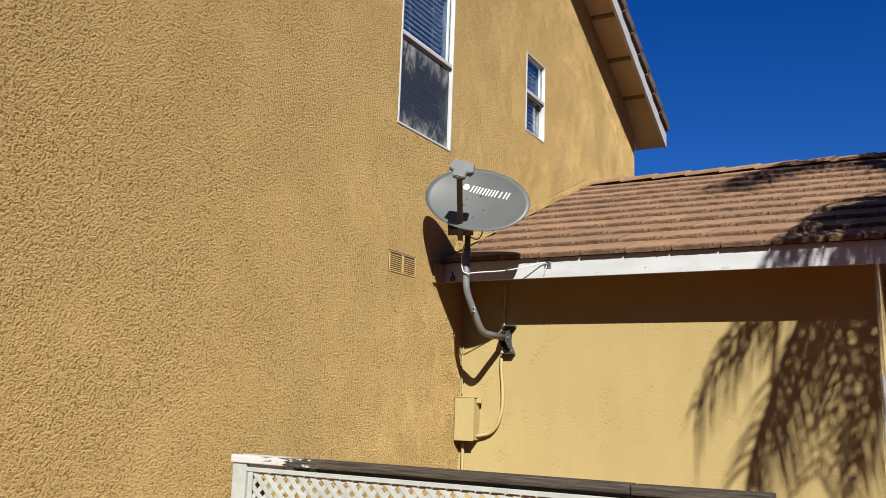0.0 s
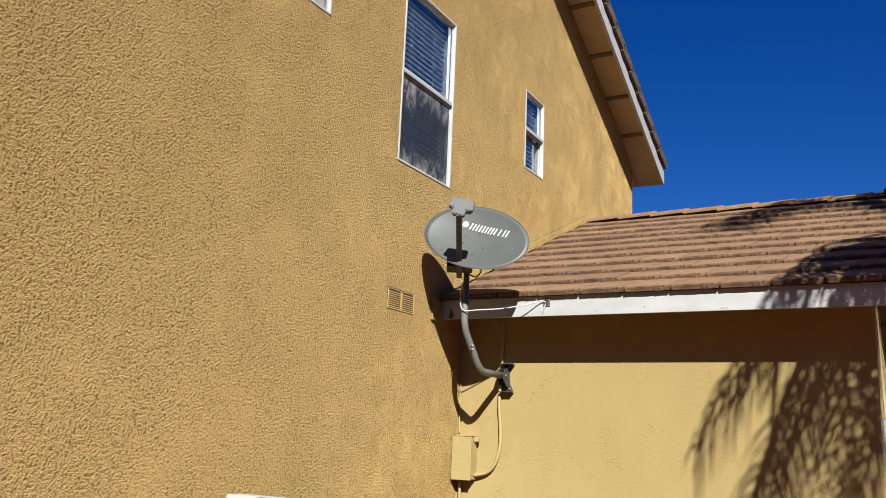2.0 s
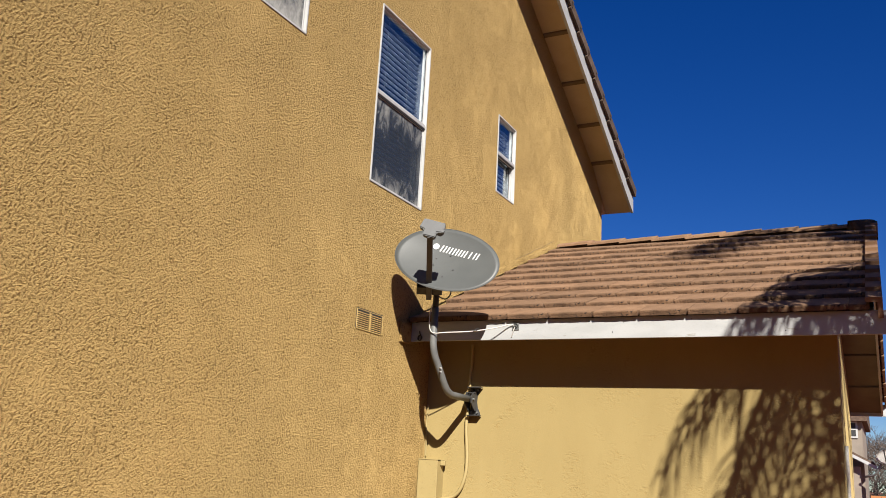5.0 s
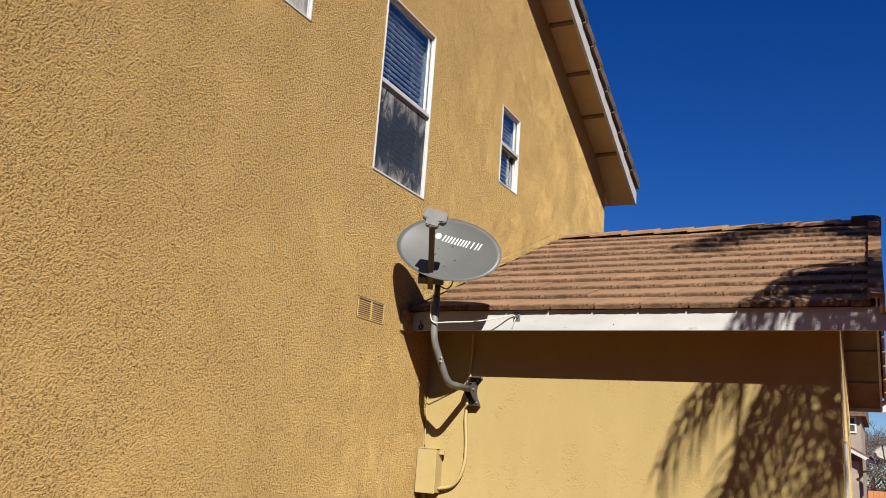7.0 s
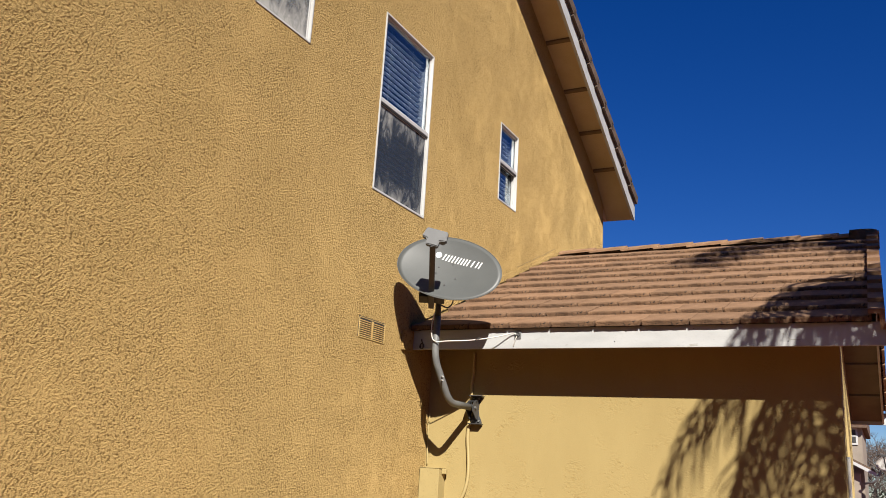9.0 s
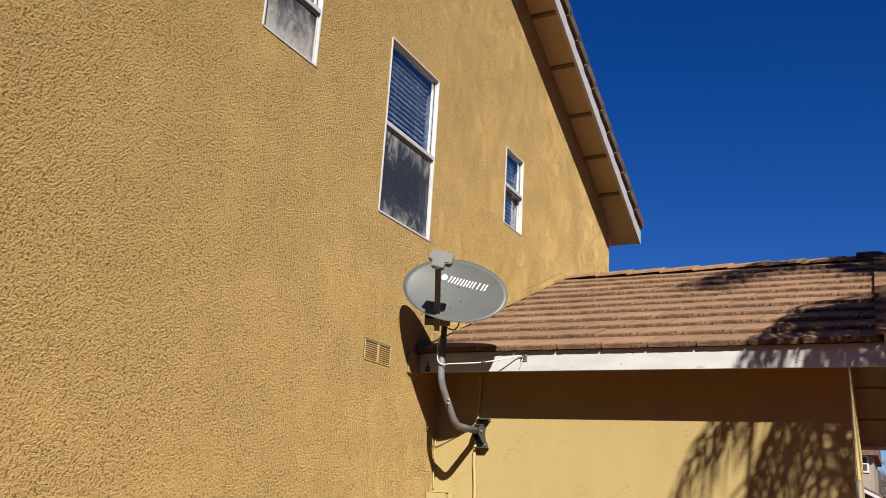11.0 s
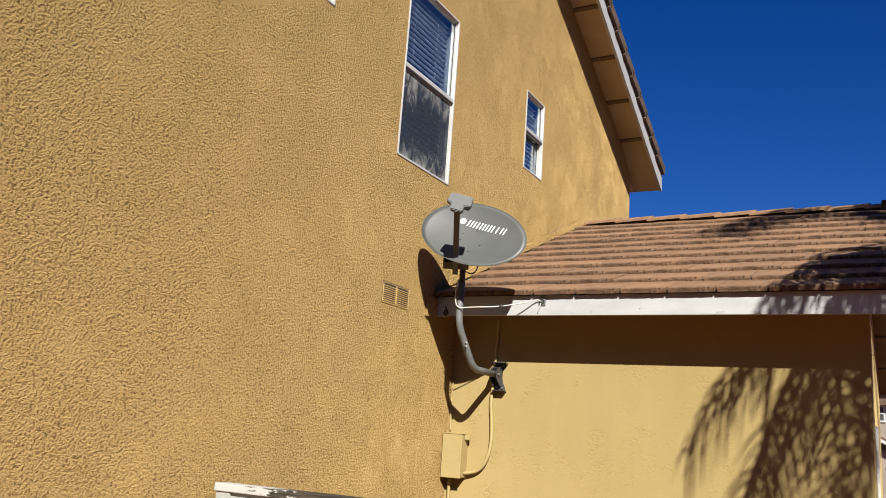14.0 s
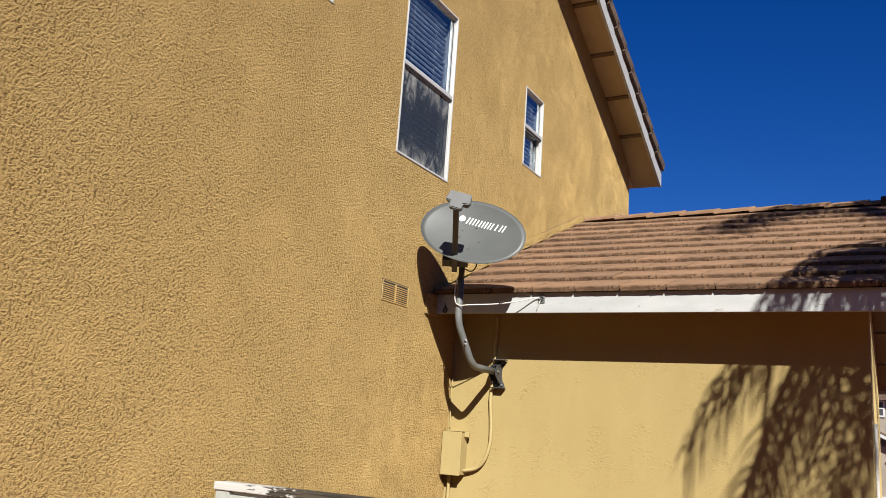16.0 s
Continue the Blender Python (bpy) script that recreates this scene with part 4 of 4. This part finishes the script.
def far_dish():
    d = thing("far_dish", (2.5, 38, 0), "small grey satellite dish on a bent pole by the next house", "satellite dish")
    part("pole", tube(rounded([(2.3, 38.5, 2.25), (2.75, 38.2, 2.35), (3.05, 38, 3.0)], 0.2), 0.05, 10), GALV, d, "", True)
    bm = bmesh.new()
    n = Vector((-0.25, -0.8, 0.45)).normalized()
    r = n.cross(Vector((0, 0, 1))).normalized()
    u = r.cross(n)
    c = Vector((3.25, 37.9, 3.15))
    rings = [[bm.verts.new(c + (r * math.cos(t * math.tau / 32) * 0.5 + u * math.sin(t * math.tau / 32) * 0.38) * k + n * 0.09 * (k * k - 1)) for t in range(32)] for k in (0.05, 0.35, 0.7, 1.0)]
    bm.faces.new(rings[0])
    for a, b in zip(rings, rings[1:]):
        for t in range(32):
            bm.faces.new((a[t], a[(t + 1) % 32], b[(t + 1) % 32], b[t]))
    bmesh.ops.solidify(bm, geom=bm.faces[:], thickness=0.02)
    part("reflector", bm, CABLE_WHITE, d, "pale grey oval reflector", True)
    part("feed_arm", tube([c - u * 0.38, c + n * 0.55 + u * 0.05], 0.03, 8), BLACK_STEEL, d)
    part("feed_head", block(-0.09, 0.09, -0.06, 0.06, -0.05, 0.05, 0.01, None, Matrix.Translation(c + n * 0.57 + u * 0.06)), BLACK_STEEL, d)


far_dish()


def bare_tree(x, y, height, seed):
    rnd = random.Random(seed)
    t = thing("bare_tree", (x, y, 0), "leafless grey-brown tree beyond the houses", "tree", "bare trees in the distance")
    part("trunk", tube([(x, y, -0.1), (x + 0.1, y, height * 0.35)], 0.18, 10, None, 0.7), TWIG, t)
    bm = bmesh.new()

    def grow(p, d, ln, r, depth):
        q = p + d * ln
        tube([p, q], r, 4, bm, 0.65)
        if depth:
            for _ in range(3 if depth > 1 else 4):
                e = (d + Vector((rnd.uniform(-0.8, 0.8), rnd.uniform(-0.8, 0.8), rnd.uniform(-0.2, 0.5)))).normalized()
                grow(p.lerp(q, rnd.uniform(0.5, 1.0)), e, ln * rnd.uniform(0.6, 0.8), r * 0.62, depth - 1)

    for k in range(5):
        a = k * 1.257 + rnd.random()
        grow(Vector((x + 0.1, y, height * 0.33)), Vector((math.cos(a) * 0.6, math.sin(a) * 0.6, 0.9)).normalized(), height * 0.24, 0.05, 5)
    part("crown", bm, TWIG, t)


for bx, by, bh, bs in ((3.6, 62, 6.5, 1), (6.2, 66, 6.2, 2), (2.2, 70, 6.9, 3), (5.0, 58, 5.6, 4), (8.5, 64, 6.6, 5)):
    bare_tree(bx, by, bh, bs)


def board_fence():
    f = thing("board_fence", (6, 45, 0), "orange-brown wooden board fence between the yards", "fence")
    for i in range(36):
        x = 2.35 + i * 0.25
        part("board", block(x, x + 0.24, 45, 45.03, 0, 1.42), ORANGE, f)
    part("rail", block(2.35, 11.4, 45.03, 45.1, 1.0, 1.1), ORANGE, f)


board_fence()
wb = bmesh.new()
rnd = random.Random(21)
for i in range(9000):
    px, py = rnd.uniform(1.5, 13), rnd.uniform(60, 72)
    c = Vector((px, py, rnd.uniform(0, 1) ** 0.8 * (5.3 + 1.1 * noise.noise(Vector((px * 0.5, py * 0.1, 0.3))))))
    a = Vector((rnd.uniform(-1, 1), rnd.uniform(-0.4, 0.4), rnd.uniform(0.1, 1.2))).normalized() * rnd.uniform(0.12, 0.45)
    b = a.orthogonal().normalized() * rnd.uniform(0.012, 0.035)
    wb.faces.new([wb.verts.new(c + q) for q in (a, b, -a, -b)])
tagged(part("brush", wb, TWIG), "brown leafless brush under the far trees", "brush", "", "stuff")
hb = bmesh.new()
rnd = random.Random(3)
for i in range(900):
    c = Vector((rnd.uniform(2.75, 9), rnd.uniform(46, 47.2), rnd.uniform(0.1, 2.1)))
    a = Vector((rnd.uniform(-1, 1), rnd.uniform(-1, 1), rnd.uniform(-1, 1))).normalized() * 0.16
    b = a.orthogonal().normalized() * 0.09
    hb.faces.new([hb.verts.new(c + q) for q in (a, b, -a, -b)])
tagged(part("hedge", hb, HEDGE), "dark dense hedge behind the board fence", "hedge", "", "stuff")
gate_post = thing("gate_post", (2.0, 24, 0), "dark wooden gate post with a weathered finial", "post")
part("shaft", block(1.95, 2.22, 24, 24.2, 0, 1.45, 0.01), BLACK_STEEL, gate_post)
part("finial", tube([(2.09, 24.1, 1.44), (2.10, 24.1, 1.52), (2.09, 24.1, 1.60), (2.1, 24.1, 1.68)], 0.07, 8, None, 0.3), TWIG, gate_post)

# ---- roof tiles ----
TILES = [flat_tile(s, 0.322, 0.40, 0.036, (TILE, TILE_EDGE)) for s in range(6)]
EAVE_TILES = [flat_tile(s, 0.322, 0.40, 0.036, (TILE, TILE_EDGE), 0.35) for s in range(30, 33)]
rnd = random.Random(11)
COURSES = 11
EXPO = (G_RUN - 0.03) / COURSES
for i in range(COURSES):
    shift = (0.0, 0.165)[i % 2] + rnd.uniform(-0.01, 0.01)
    x = 0.03 + shift - 0.165
    while x < OUT - 0.06:
        xa, xb = max(x, 0.016), min(x + 0.326, OUT - 0.02)
        if xb - xa > 0.05:
            s = i * EXPO + rnd.uniform(-0.004, 0.004) * (i > 0)
            o = R0 + G_DIR * s + G_NORMAL * rnd.uniform(0, 0.002 if i == 0 else 0.006)
            m = pose((xa + xb) / 2, o.y, o.z, G_ANGLE - 4.6 + rnd.uniform(-0.4, 0.4), rnd.uniform(-0.7, 0.7) * (i > 0), rnd.uniform(-0.3, 0.3) * (i > 0))
            piece("roof_tile", TILES[rnd.randrange(6)] if i else EAVE_TILES[rnd.randrange(3)], m @ Matrix.Diagonal(((xb - xa - 0.003) / 0.322, 1, 1, 1)), roof_garage)
        x += 0.326
RAKE_T = rake_tile(0.03, 0.095, 0.10, 0.40, TILE)
for i in range(COURSES):
    o = R0 + G_DIR * (i * EXPO - 0.01) + G_NORMAL * 0.05
    piece("rake_tile", RAKE_T, pose(OUT + 0.052, o.y, o.z, G_ANGLE - 4.6), roof_garage)
    piece("rake_tile", RAKE_T, pose(OUT + 0.052, BACK_Y - o.y, o.z, -G_ANGLE + 4.6) @ Matrix.Diagonal((1, -1, 1, 1)), roof_garage)
back = [(R1.y, R1.z - 0.03), (BACK_Y - R0.y, R0.z - 0.03), (BACK_Y - R0.y, R0.z + 0.03), (R1.y, R1.z + 0.03)]
part("back_tiles", prism(back, 0, 0.02, OUT - 0.02), TILE, roof_garage)
RIDGE_T = ridge_tile(0.42, TILE)
k = 0
while 0.05 + k * 0.36 < OUT - 0.2:
    piece("ridge_tile", RIDGE_T, pose(0.03 + k * 0.36, R1.y, R1.z + 0.036, 0, -2.6, rnd.uniform(-0.8, 0.8)), roof_garage)
    k += 1
# rounded hood over the outer end of the ridge
hood = bmesh.new()
arcs = []
for x, k in ((-0.17, 0.94), (-0.06, 1.0), (0.03, 0.98), (0.075, 0.88), (0.092, 0.62), (0.097, 0.15)):
    arcs.append([hood.verts.new((x, 0.125 * k * math.cos(a), -0.10 + (0.10 + 0.10 * k) * max(math.sin(a), 0))) for a in (math.pi * i / 14 for i in range(15))])
for a, b in zip(arcs, arcs[1:]):
    for i in range(14):
        hood.faces.new((a[i], a[i + 1], b[i + 1], b[i]))
bmesh.ops.solidify(hood, geom=hood.faces[:], thickness=0.012)
piece("ridge_hood", mesh_of("ridge_hood", hood, TILE, True), pose(OUT - 0.03, R1.y, R1.z + 0.005, 0, 1, 0), roof_garage)

M_ANGLE = math.degrees(math.atan(SLOPE))
MT = flat_tile(21, 0.32, 0.40, 0.034, (TILE_MAIN, TILE_MAIN))
MR = rake_tile(0.032, 0.12, 0.085, 0.40, TILE_MAIN)
run = (END_Y + 0.16 - RIDGE_Y) / math.cos(radians(M_ANGLE))
for i in range(int(run / 0.345)):
    y = END_Y + 0.20 - i * 0.345 * math.cos(radians(M_ANGLE))
    z = soffit_at(y) + 0.155
    turn = pose(0, 0, 0, 0, 0, 180)
    piece("rake_tile", MR, pose(RAKE + 0.045, y, z + 0.04, -(M_ANGLE - 4.6)) @ Matrix.Diagonal((1, -1, 1, 1)), roof_main)
    for j in range(2):
        piece("roof_tile", MT, pose(RAKE - 0.16 - 0.325 * j - 0.1 * (i % 2), y, z, -(M_ANGLE - 4.6)) @ Matrix.Diagonal((1, -1, 1, 1)), roof_main)
part("upper_tiles", prism([(END_Y + 0.17, soffit_at(END_Y + 0.17) + 0.155), (RIDGE_Y, soffit_at(RIDGE_Y) + 0.155), (RIDGE_Y, soffit_at(RIDGE_Y) + 0.19), (END_Y + 0.17, soffit_at(END_Y + 0.17) + 0.19)], 0, -9.6, RAKE - 0.5), TILE_MAIN, roof_main)
